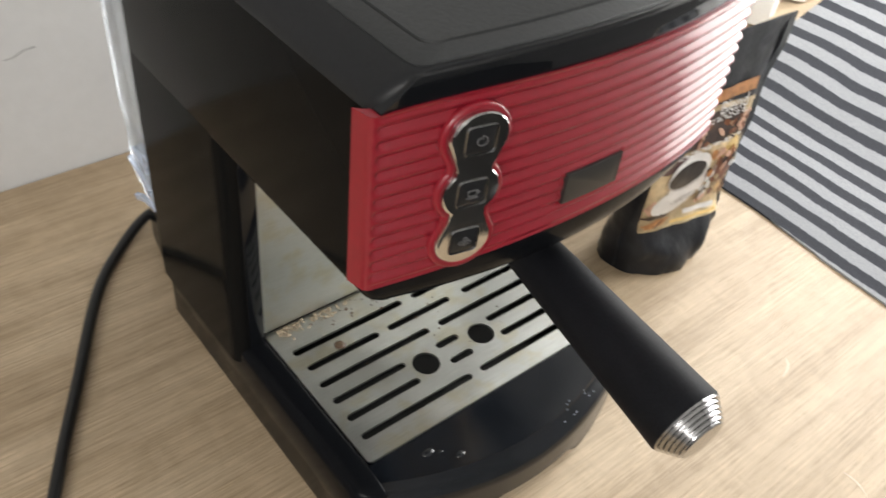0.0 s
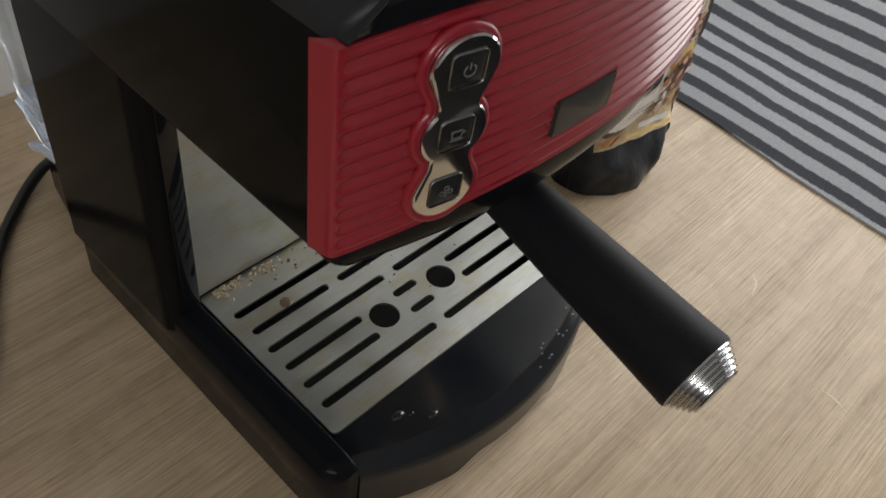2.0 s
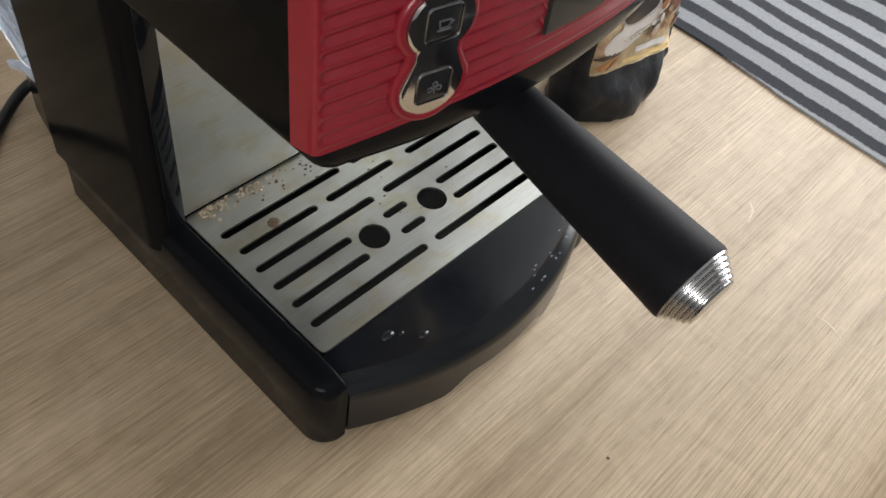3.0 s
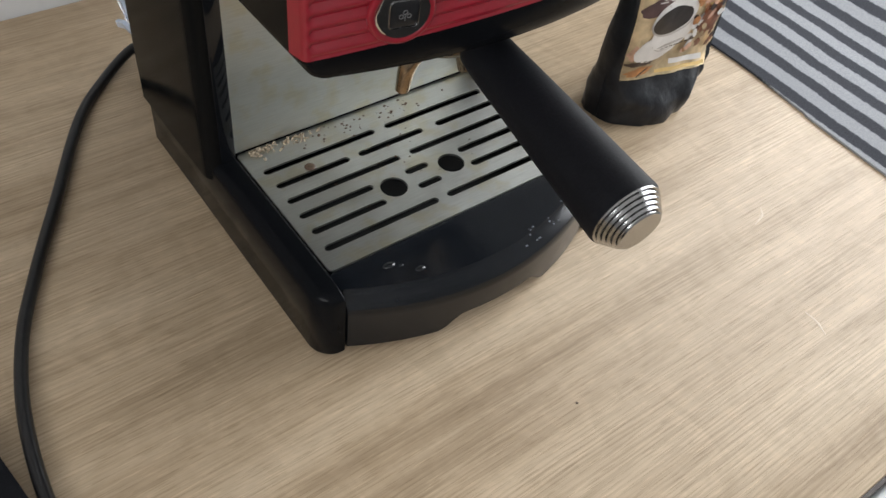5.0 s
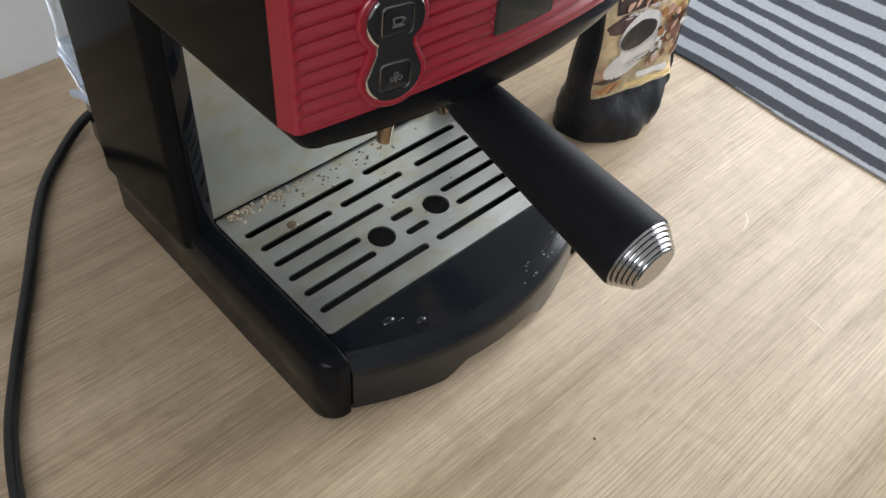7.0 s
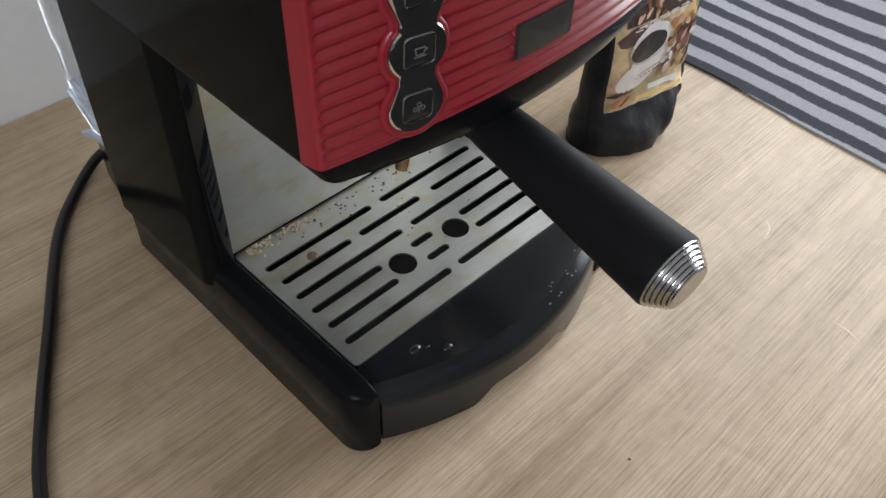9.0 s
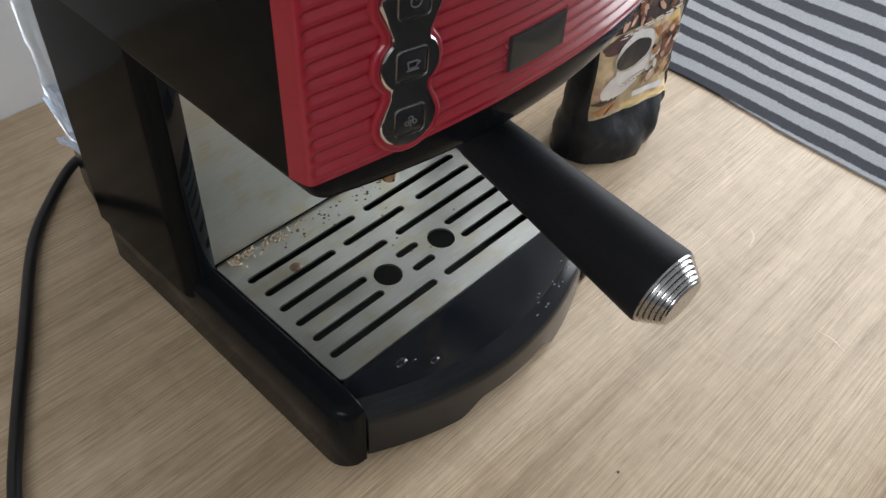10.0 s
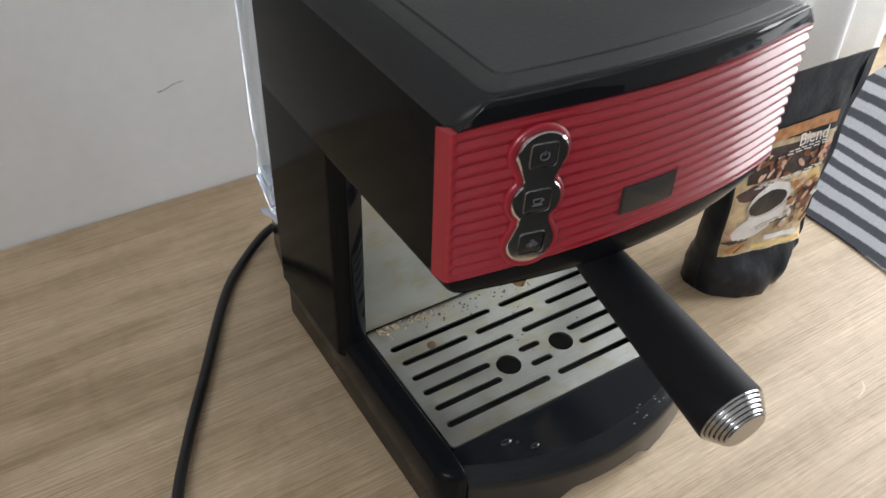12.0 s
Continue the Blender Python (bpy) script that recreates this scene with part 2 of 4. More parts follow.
PRINT_GREY = mat("print_grey", (0.46, 0.43, 0.41), 0.35, grain=0.12, scale=60)
PRINT_YELLOW = mat("print_pale_yellow", (0.70, 0.50, 0.20), 0.35, grain=0.15, scale=60)
PRINT_PLUM = mat("print_plum", (0.10, 0.055, 0.055), 0.35, grain=0.4, scale=80)
PRINT_ORANGE = mat("print_orange_brown", (0.42, 0.19, 0.07), 0.35, grain=0.4, scale=120)
PRINT_BEAN = mat("print_bean", (0.20, 0.075, 0.035), 0.35, grain=0.4, scale=220)
PRINT_PINK = mat("print_pale_red", (0.58, 0.36, 0.26), 0.35, grain=0.35, scale=140)


# ---- mesh helpers ----
def part(name, bm, material, parent=None, label="", smooth=True, angle=35):
    me = bpy.data.meshes.new(name)
    bmesh.ops.recalc_face_normals(bm, faces=bm.faces)
    if smooth:
        for f in bm.faces:
            f.smooth = True
        for e in bm.edges:
            if len(e.link_faces) == 2 and e.calc_face_angle(0) > radians(angle):
                e.smooth = False
    bm.to_mesh(me)
    bm.free()
    me.materials.append(material)
    ob = new(name, me)
    if parent:
        ob.parent = parent
        ob.matrix_parent_inverse = parent.matrix_world.inverted()
    if label:
        tagged(ob, label)
    return ob


def empty(name, at, label, category, group="", kind=""):
    ob = new(name)
    ob.location = at
    ob.empty_display_size = 0.02
    ob.matrix_world = Matrix.Translation(at)
    return tagged(ob, label, category, group, kind)


def bm_box(x0, x1, y0, y1, z0, z1, bevel=0.0, seg=2, bm=None):
    bm = bm or bmesh.new()
    r = bmesh.ops.create_cube(bm, size=1, matrix=Matrix.Translation(((x0 + x1) / 2, (y0 + y1) / 2, (z0 + z1) / 2)) @ Matrix.Diagonal((x1 - x0, y1 - y0, z1 - z0, 1)))
    if bevel:
        es = list({e for v in r["verts"] for e in v.link_edges})
        bmesh.ops.bevel(bm, geom=es, offset=bevel, segments=seg, affect="EDGES", profile=0.5)
    return bm


def bm_loft(loops, close=True, caps=True, bm=None):
    """Rings of equal length joined one to the next."""
    bm = bm or bmesh.new()
    rings = [[bm.verts.new(p) for p in lp] for lp in loops]
    n = len(rings[0])
    for a, b in zip(rings, rings[1:]):
        for i in range(n if close else n - 1):
            j = (i + 1) % n
            bm.faces.new((a[i], a[j], b[j], b[i]))
    if caps and close:
        bm.faces.new(rings[0][::-1])
        bm.faces.new(rings[-1])
    return bm


def bm_extrude(outline, z0, z1, bevel=0.0, seg=2):
    bm = bm_loft([[(x, y, z0) for x, y in outline], [(x, y, z1) for x, y in outline]])
    if bevel:
        es = [e for e in bm.edges if len(e.link_faces) == 2 and e.calc_face_angle(0) > radians(50)]
        bmesh.ops.bevel(bm, geom=es, offset=bevel, segments=seg, affect="EDGES", profile=0.5)
    return bm


def bm_lathe(profile, m, n=40, bm=None):
    """profile: (distance along the axis, radius); the axis is the z of m."""
    bm = bm or bmesh.new()
    loops = []
    for d, r in profile:
        loops.append([m @ Vector((r * math.cos(2 * math.pi * i / n), r * math.sin(2 * math.pi * i / n), d)) for i in range(n)])
    return bm_loft(loops, bm=bm)


def spline(pts, n=12):
    """Catmull-Rom through the points."""
    pts = [Vector(p) for p in pts]
    ext = [2 * pts[0] - pts[1]] + pts + [2 * pts[-1] - pts[-2]]
    out = []
    for i in range(1, len(ext) - 2):
        a, b, c, d = ext[i - 1:i + 3]
        for k in range(n):
            s = k / n
            out.append(0.5 * ((2 * b) + (c - a) * s + (2 * a - 5 * b + 4 * c - d) * s * s + (3 * b - a - 3 * c + d) * s ** 3))
    return out + [pts[-1]]


def bm_tube(pts, radius, n=12, bm=None):
    bm = bm or bmesh.new()
    loops = []
    for i, p in enumerate(pts):
        d = (pts[min(i + 1, len(pts) - 1)] - pts[max(i - 1, 0)]).normalized()
        side = d.cross(Vector((0, 0, 1)))
        side = side.normalized() if side.length > 1e-4 else Vector((1, 0, 0))
        up = side.cross(d)
        r = radius[i] if isinstance(radius, list) else radius
        loops.append([p + r * (math.cos(2 * math.pi * k / n) * side + math.sin(2 * math.pi * k / n) * up) for k in range(n)])
    return bm_loft(loops, bm=bm)


def smooth01(v):
    v = min(1.0, max(0.0, v))
    return v * v * (3 - 2 * v)


def frame_along(p0, p1):
    d = (Vector(p1) - Vector(p0)).normalized()
    return Matrix.Translation(p0) @ d.to_track_quat("Z", "Y").to_matrix().to_4x4()


def wall_with_hole(name, axis, at, thick, a0, a1, z0, z1, hole, label):
    """A wall across x or y, as one mesh of four blocks round its opening."""
    bm = bmesh.new()
    h0, h1, k0, k1 = hole
    for b0, b1, c0, c1 in ((a0, h0, z0, z1), (h1, a1, z0, z1), (h0, h1, z0, k0), (h0, h1, k1, z1)):
        if axis == "x":
            bm_box(at, at + thick, b0, b1, c0, c1, bm=bm)
        else:
            bm_box(b0, b1, at, at + thick, c0, c1, bm=bm)
    ob = part(name, bm, WALL, smooth=False)
    return tagged(ob, label, "wall", kind="structure")


# ---- room ----
FZ, CZ = -0.75, 1.75
tagged(part("floor", bm_box(-2.4, 2.1, -2.6, 0.6, FZ - 0.1, FZ), FLOOR, smooth=False), "dark floor of the room below the table", "floor", kind="structure")
tagged(part("ceiling", bm_box(-2.4, 2.1, -2.6, 0.6, CZ, CZ + 0.1), CEIL, smooth=False), "plain white painted ceiling", "ceiling", kind="structure")
tagged(part("wall_north", bm_box(-2.4, 2.1, 0.391, 0.56, FZ, CZ), WALL, smooth=False), "white painted plaster wall behind the table", "wall", kind="structure")
# unseen west wall; its opening is added only for the fill lamp
wall_with_hole("wall_west", "x", -2.4, 0.15, -2.45, 0.391, FZ, CZ, (-2.36, -0.84, 0.86, 1.68), "white painted wall with a light opening")
# east wall, open at the window
wall_with_hole("wall_east", "x", 0.96, 0.15, -2.45, 0.391, FZ, CZ, (-0.415, 0.295, 0.03, 1.12), "white painted wall with a light opening")
tagged(part("wall_south", bm_box(-2.4, 2.1, -2.6, -2.45, FZ, CZ), WALL, smooth=False), "plain white painted wall", "wall", kind="structure")

# ---- curtain by the window ----
bm = bmesh.new()
g = []
for i in range(121):
    q = i / 120
    x = 0.56 + 0.37 * q
    y = 0.238 + 0.05 * q + 0.018 * math.sin(q * 22) + 0.008 * math.sin(q * 49 + 1)
    g.append([bm.verts.new((x + 0.004 * math.sin(z * 9 + q * 20), y + 0.004 * math.sin(z * 6 + q * 30), z)) for z in [0.003 + 1.6 * k / 24 for k in range(25)]])
for a, b in zip(g, g[1:]):
    for k in range(24):
        bm.faces.new((a[k], b[k], b[k + 1], a[k + 1]))
ext = bmesh.ops.extrude_face_region(bm, geom=list(bm.faces))
bmesh.ops.translate(bm, verts=[v for v in ext["geom"] if isinstance(v, bmesh.types.BMVert)], vec=(0, 0.0015, 0))
tagged(part("curtain", bm, mat("white_curtain_cloth", (0.83, 0.83, 0.82), 0.9, grain=0.03, scale=400, bump=0.0002), angle=80), "plain white curtain hanging beside the window down to the table", "curtain")

# ---- table ----
table = empty("table", (0.0, 0.06, FZ), "pale oak laminate table standing against the white wall", "table")
part("tabletop", bm_box(-1.3, 0.955, -0.251, 0.389, -0.022, 0.0, 0.0012, 2), WOOD, table)
part("edge_band", bm_box(-1.3, 0.955, -0.2535, -0.2512, -0.021, -0.0012), EDGE, table, "dark brown edge band")
part("front_rail", bm_box(-1.28, 0.95, -0.262, -0.252, -0.034, -0.026, 0.002), RAIL, table, "thin grey metal rail under the edge")
for lx in (-1.25, 0.89):
    for ly in (-0.22, 0.31):
        part("leg", bm_box(lx, lx + 0.05, ly, ly + 0.05, FZ, -0.022, 0.003), EDGE, table)

# ---- espresso machine ----
machine = empty("espresso_machine", (0.09, 0.12, 0.0), "black espresso machine with ribbed red front and steel drip grill", "coffee machine")
CX = 0.09
XL, XR = -0.022, 0.191
HX = 0.0845


def front_y(x, sag=0.018, y0=-0.018, half=0.1085):
    return y0 - sag * (1 - ((x - HX) / half) ** 2)


def head_plan(side, front, back=0.2, r=0.008, nf=40):
    """Plan of the head, drawn in by side and front, with a bowed front and rounded front corners."""
    xl, xr = XL + side, XR - side
    pts = [(xr, back), (xl, back)]
    for i in range(7):
        a = math.pi / 2 * i / 6
        pts.append((xl + r * (1 - math.cos(a)), front_y(xl + r) + front + r * (1 - math.sin(a))))
    for i in range(1, nf):
        x = xl + r + (xr - xl - 2 * r) * i / nf
        pts.append((x, front_y(x) + front))
    for i in range(7):
        a = math.pi / 2 * (6 - i) / 6
        pts.append((xr - r * (1 - math.cos(a)), front_y(xr - r) + front + r * (1 - math.sin(a))))
    return pts


def lift(plan, z):
    return [(x, y, z) for x, y in plan]


def column_plan(r=0.009, yf=0.1035):
    pts = [(XR, 0.2), (XL, 0.2)]
    for i in range(9):
        a = math.pi / 2 * i / 8
        pts.append((XL + r * (1 - math.cos(a)), yf + r * (1 - math.sin(a))))
    pts += [(-0.0045, yf + 0.0015), (-0.0030, yf + 0.0035), (-0.0025, 0.114), (0.1825, 0.114), (0.183, yf + 0.0035), (0.1835, yf + 0.0015)]
    for i in range(9):
        a = math.pi / 2 * (8 - i) / 8
        r2 = 0.0055
        pts.append((XR - r2 * (1 - math.cos(a)), yf + r2 * (1 - math.sin(a))))
    return pts


# column and head in one shell
bm = bm_loft([lift(column_plan(), 0.040), lift(column_plan(), 0.2029)])
bm_loft([lift(head_plan(0.0085, 0.014), 0.1955), lift(head_plan(0.0045, 0.011), 0.1966), lift(head_plan(0.0020, 0.008), 0.1985), lift(head_plan(0.0005, 0.006), 0.2008), lift(head_plan(0, 0.006), 0.203), lift(head_plan(0, 0.006), 0.2854)], bm=bm)
part("body", bm, SHELL, machine, "glossy black plastic shell")


def arch(x):
    """0 at the sides of the head, 1 in its middle."""
    return max(0.0, 1 - ((x - HX) / 0.1085) ** 2)


def crown(plan, z, rise):
    return [(x, y, z + rise * arch(x)) for x, y in plan]


bm = bm_loft([lift(head_plan(0.0, 0.003), 0.2855), crown(head_plan(0.0, 0.0022), 0.2875, 0.001), crown(head_plan(0.0012, 0.0016), 0.2905, 0.002), crown(head_plan(0.0034, 0.0012), 0.2935, 0.003),
              crown(head_plan(0.0064, 0.0010), 0.2962, 0.004), crown(head_plan(0.0098, 0.0012), 0.2984, 0.0045), crown(head_plan(0.0128, 0.0022), 0.2996, 0.005), crown(head_plan(0.020, 0.0040), 0.3000, 0.005)])
part("lid_edge", bm, SLOPE, machine, "dark satin sloping edge of the lid")


def red_top(x):
    return 0.2864 + 0.0060 * (1 - ((x - HX) / 0.1095) ** 4)


def rim_top(x):
    side = max(0.0, min(x - XL, XR - x))
    return min(0.2986 + 0.0058 * arch(x), 0.2872 + 1.05 * side)


# glossy front rim between the panel and the lid
bm = bmesh.new()
cols = []
for i in range(121):
    x = XL + 0.0008 + (XR - XL - 0.0016) * i / 120
    z0, z1, y = red_top(x) - 0.002, rim_top(x), front_y(x)
    prof = ((0.004, z0), (0.0006, z0), (0.0, z0 + 0.5 * (z1 - z0)), (-0.0006, z1 - 0.0005), (-0.0004, z1 - 0.0001), (0.0002, z1), (0.004, z1 - 0.0002))
    cols.append([(x, y + dy, z) for dy, z in prof])
bm_loft(cols, bm=bm)
part("upper_rim", bm, TRIM, machine, "glossy black rim above the red panel")
bm = bm_loft([crown(head_plan(0.0135, 0.0034), 0.2965, 0.005), crown(head_plan(0.0135, 0.0034), 0.3002, 0.005), crown(head_plan(0.0145, 0.0040), 0.3008, 0.005), crown(head_plan(0.022, 0.012), 0.3020, 0.005), crown(head_plan(0.0222, 0.0122), 0.3012, 0.005),
              crown(head_plan(0.023, 0.013), 0.3012, 0.005), crown(head_plan(0.0235, 0.0135), 0.3022, 0.005), crown(head_plan(0.05, 0.04), 0.3036, 0.005)])
part("lid", bm, GREY, machine, "matte dark grey lid")

# glossy flat strip beside the steel plate
part("column_edge", bm_box(-0.0135, -0.0042, 0.1022, 0.1040, 0.0485, 0.1955, 0.0005, 2), TRIM, machine, "mirror-black strip beside the splash plate")

# lower black band under the red panel
bm = bm_loft([lift(head_plan(0.007, 0.0085, 0.05), 0.1930), lift(head_plan(0.0045, 0.0055, 0.05), 0.1942), lift(head_plan(0.0028, 0.0038, 0.05), 0.1975), lift(head_plan(0.002, 0.003, 0.05), 0.2020), lift(head_plan(0.002, 0.003, 0.05), 0.2085), lift(head_plan(0.002, 0.0032, 0.05), 0.2175)])
part("lower_band", bm, BLACK, machine)

# red ribbed panel
BZ = (0.2248, 0.2488, 0.2730)
BX = 0.0137


def lobe_distance(x, z):
    """Signed distance from the outline of the three joined round lobes."""
    d = min(math.hypot(x - BX, z - c) for c in BZ) - 0.0112
    if BZ[0] < z < BZ[2]:
        d = min(d, abs(x - BX) - 0.0070)
    return d


LABEL = (0.0612, 0.0932, 0.2263, 0.2415)


def red_bottom(x):
    return 0.2070 + 0.0074 * arch(x)


def red_y(x, z):
    y = front_y(x)
    edge = min(x + 0.0245, 0.1935 - x)
    if edge < 0.003:
        y += 0.003 * (1 - math.sqrt(max(0, 1 - (1 - edge / 0.003) ** 2)))
    s = (z - red_bottom(x)) / (red_top(x) - red_bottom(x))
    wave = abs(math.sin(math.pi * 13 * s))
    rib = 0.62 * wave + 0.38 * wave ** 2
    amp = 0.0020 * (smooth01((edge - 0.0016) / 0.0030) if x < 0.1 else 1.0) * smooth01(s / 0.03) * smooth01((1 - s) / 0.03)
    d = lobe_distance(x, z)
    amp *= smooth01((d - 0.0002) / 0.0008)
    lx = max(LABEL[0] - x, x - LABEL[1], LABEL[2] - z, z - LABEL[3])
    amp *= smooth01((lx + 0.0004) / 0.0012)
    y += amp * (1 - rib) - 0.0006
    if lx < 0.001:
        y += 0.0005
    return y


bm = bmesh.new()
NX, NZ = 400, 220
grid = []
for j in range(NZ + 1):
    row = []
    for i in range(NX + 1):
        x = -0.0245 + 0.218 * i / NX
        z = red_bottom(x) + (red_top(x) - red_bottom(x)) * j / NZ
        row.append(bm.verts.new((x, red_y(x, z), z)))
    grid.append(row)
for j in range(NZ):
    for i in range(NX):
        bm.faces.new((grid[j][i], grid[j][i + 1], grid[j + 1][i + 1], grid[j + 1][i]))
rim = grid[0][:] + [g[-1] for g in grid[1:]] + grid[-1][-2::-1] + [g[0] for g in grid[-2:0:-1]]
back = [bm.verts.new((v.co.x - 0.0012 * (v.co.x < -0.024), v.co.y + 0.0062, v.co.z)) for v in rim]
for i in range(len(rim)):
    j = (i + 1) % len(rim)
    bm.faces.new((rim[j], rim[i], back[i], back[j]))
red = part("front_panel", bm, RED, machine, "glossy red panel with horizontal ribs", angle=60)


# bezel and buttons
def lobe_outline(grow=0.0, n=96):
    cz = BZ[1]
    pts = []
    for i in range(n):
        a = 2 * math.pi * i / n
        lo, hi = 0.0, 0.06
        for _ in range(30):
            mid = (lo + hi) / 2
            if lobe_distance(BX + mid * math.cos(a), cz + mid * math.sin(a)) < grow:
                lo = mid
            else:
                hi = mid
        pts.append((BX + lo * math.cos(a), cz + lo * math.sin(a)))
    return pts


TAN = (front_y(BX + 0.001) - front_y(BX - 0.001)) / 0.002


def on_front(pts, out):
    return [(x, front_y(x) - out, z) for x, z in pts]


def on_bezel(pts, out):
    """On the flat tangent plane of the panel at the buttons."""
    return [(x, front_y(BX) + TAN * (x - BX) - 0.03 * (z - BZ[1]) - 0.0019 - out, z) for x, z in pts]


bm = bm_loft([on_bezel(lobe_outline(0.0004), -0.003), on_bezel(lobe_outline(0.0004), 0.0006), on_bezel(lobe_outline(-0.0002), 0.0011), on_bezel(lobe_outline(-0.0006), 0.0011)])
rim_line = [Vector((x, front_y(x) - 0.0004, z)) for x, z in lobe_outline(0.0013, 180)]
bezel_rim = bmesh.new()
loops = []
for i, p in enumerate(rim_line):
    d = (rim_line[(i + 1) % 180] - rim_line[i - 1]).normalized()
    out = d.cross(Vector((0, -1, 0))).normalized()
    loops.append([p + 0.0018 * (math.cos(2 * math.pi * k / 12) * out + math.sin(2 * math.pi * k / 12) * Vector((0, -1.1, 0))) for k in range(12)])
bm_loft(loops + loops[:1], caps=False, bm=bezel_rim)
bmesh.ops.remove_doubles(bezel_rim, verts=bezel_rim.verts, dist=0.00001)
part("bezel_rim", bezel_rim, RED, machine, "smooth raised red rim round the buttons")
bezel = part("button_bezel", bm, CHROME, machine, "mirror chrome bezel of three joined circles")


def square(cx, cz, half, r, n=5):
    pts = []
    for sx, sz, a0 in ((1, 1, 0), (-1, 1, 90), (-1, -1, 180), (1, -1, 270)):
        for i in range(n + 1):
            a = radians(a0 + 90 * i / n)
            pts.append((cx + sx * (half - r) + r * math.cos(a), cz + sz * (half - r) + r * math.sin(a)))
    return pts


def stroke(pts, w, out, bm):
    """A thin raised line on the panel."""
    bm_tube([Vector((x, front_y(BX) + TAN * (x - BX) - 0.03 * (z - BZ[1]) - 0.0019 - out, z)) for x, z in pts], w, 6, bm)


for k, cz in enumerate(BZ):
    bm = bm_loft([on_bezel(square(BX, cz, 0.0063, 0.0020), 0.0004), on_bezel(square(BX, cz, 0.0063, 0.0020), 0.0014), on_bezel(square(BX, cz, 0.00615, 0.0019), 0.0017), on_bezel(square(BX, cz, 0.0060, 0.0018), 0.0014), on_bezel(square(BX, cz, 0.0059, 0.0017), 0.0006)])
    ring = part("button", bm, FRAME_CHROME, machine, "square push button in a thin chrome frame")
    bm = bm_loft([on_bezel(square(BX, cz, 0.00595, 0.0017), 0.0004), on_bezel(square(BX, cz, 0.0058, 0.0017), 0.0012), on_bezel(square(BX, cz, 0.0046, 0.0014), 0.0017)])
    part("button_face", bm, BUTTON, ring)
    bm = bmesh.new()
    arc = [(BX + 0.002 * math.cos(radians(a)), cz + 0.002 * math.sin(radians(a))) for a in range(120, 421, 20)]
    if k == 2:
        stroke(arc, 0.00025, 0.0019, bm)
        stroke([(BX, cz + 0.0005), (BX, cz + 0.0026)], 0.00025, 0.0019, bm)
    elif k == 1:
        stroke([(BX - 0.0022, cz + 0.0016), (BX - 0.0018, cz - 0.001), (BX + 0.0012, cz - 0.001), (BX + 0.0016, cz + 0.0016), (BX - 0.0022, cz + 0.0016)], 0.0003, 0.0019, bm)
        stroke([(BX - 0.0026, cz - 0.0018), (BX + 0.0022, cz - 0.0018)], 0.0003, 0.0019, bm)
        stroke([(BX + 0.0016, cz + 0.0013), (BX + 0.0027, cz + 0.0008), (BX + 0.0014, cz - 0.0002)], 0.00025, 0.0019, bm)
    else:
        for ox, oz in ((0, 0.0012), (-0.0016, -0.0006), (0.0016, -0.0006)):
            stroke([(BX + ox + 0.0009 * math.cos(radians(a)), cz + oz + 0.0009 * math.sin(radians(a))) for a in range(0, 361, 40)], 0.00022, 0.0019, bm)
        stroke([(BX, cz + 0.0002), (BX, cz - 0.0024)], 0.00025, 0.0019, bm)
    part("icon", bm, ICON, ring, "pale grey symbol")

# name plate
lp = [(LABEL[0], LABEL[2]), (LABEL[1], LABEL[2]), (LABEL[1], LABEL[3]), (LABEL[0], LABEL[3])]
fine = []
for (xa, za), (xb, zb) in zip(lp, lp[1:] + lp[:1]):
    fine += [(xa + (xb - xa) * i / 8, za + (zb - za) * i / 8) for i in range(8)]
bm = bm_loft([on_front(fine, -0.002), on_front(fine, 0.0014), on_front([(0.5 * (LABEL[0] + LABEL[1]) + (x - 0.5 * (LABEL[0] + LABEL[1])) * 0.985, 0.2339 + (z - 0.2339) * 0.96) for x, z in fine], 0.0016)])
part("name_plate", bm, PLATE, machine, "blank dark grey plate")

# base with side rails


def rail_section(y, xo, xi, top):
    """Upright section of a side rail, with a wide round on its outer shoulder."""
    side = 1 if xi > xo else -1
    wide = abs(xi - xo)
    ro, ri = min(0.0072, 0.62 * wide), min(0.0016, 0.2 * wide)
    pts = [(xi, y, 0.002), (xo + side * 0.0012, y, 0.002), (xo, y, 0.0034)]
    for k in range(7):
        a = math.pi / 2 * k / 6
        pts.append((xo + side * ro * (1 - math.cos(a)), y, top - ro * (1 - math.sin(a))))
    for k in range(4):
        a = math.pi / 2 * k / 3
        pts.append((xi - side * ri * (1 - math.sin(a)), y, top - ri * (1 - math.cos(a))))
    return pts


for xo, xi in ((-0.0195, -0.0035), (0.1995, 0.1835)):
    side = 1 if xi > xo else -1
    rows = [rail_section(y, xo + side * 0.001 * smooth01(y / 0.2), xi, 0.0525) for y in (0.2, 0.15, 0.1, 0.05, 0.0, -0.0075)]
    for k in range(1, 10):
        a = math.pi / 2 * k / 9
        rows.append(rail_section(-0.0075 - 0.0135 * math.sin(a), xo + side * 0.0118 * (1 - math.cos(a)), xi, 0.0525 - 0.0055 * (1 - math.cos(a))))
    part("side_rail", bm_loft(rows), BLACK, machine, "rounded glossy black side rail", angle=50)
part("base", bm_box(-0.0034, 0.1834, 0.1135, 0.1995, 0.002, 0.0522, 0.001), BLACK, machine, "glossy black plastic base")
outline = [(-0.0175, 0.1985), (0.1975, 0.1985), (0.191, 0.215), (0.178, 0.280), (0.002, 0.280), (-0.011, 0.215)]
part("rear_base", bm_extrude(outline, 0.002, 0.045, 0.003, 3), BLACK, machine)
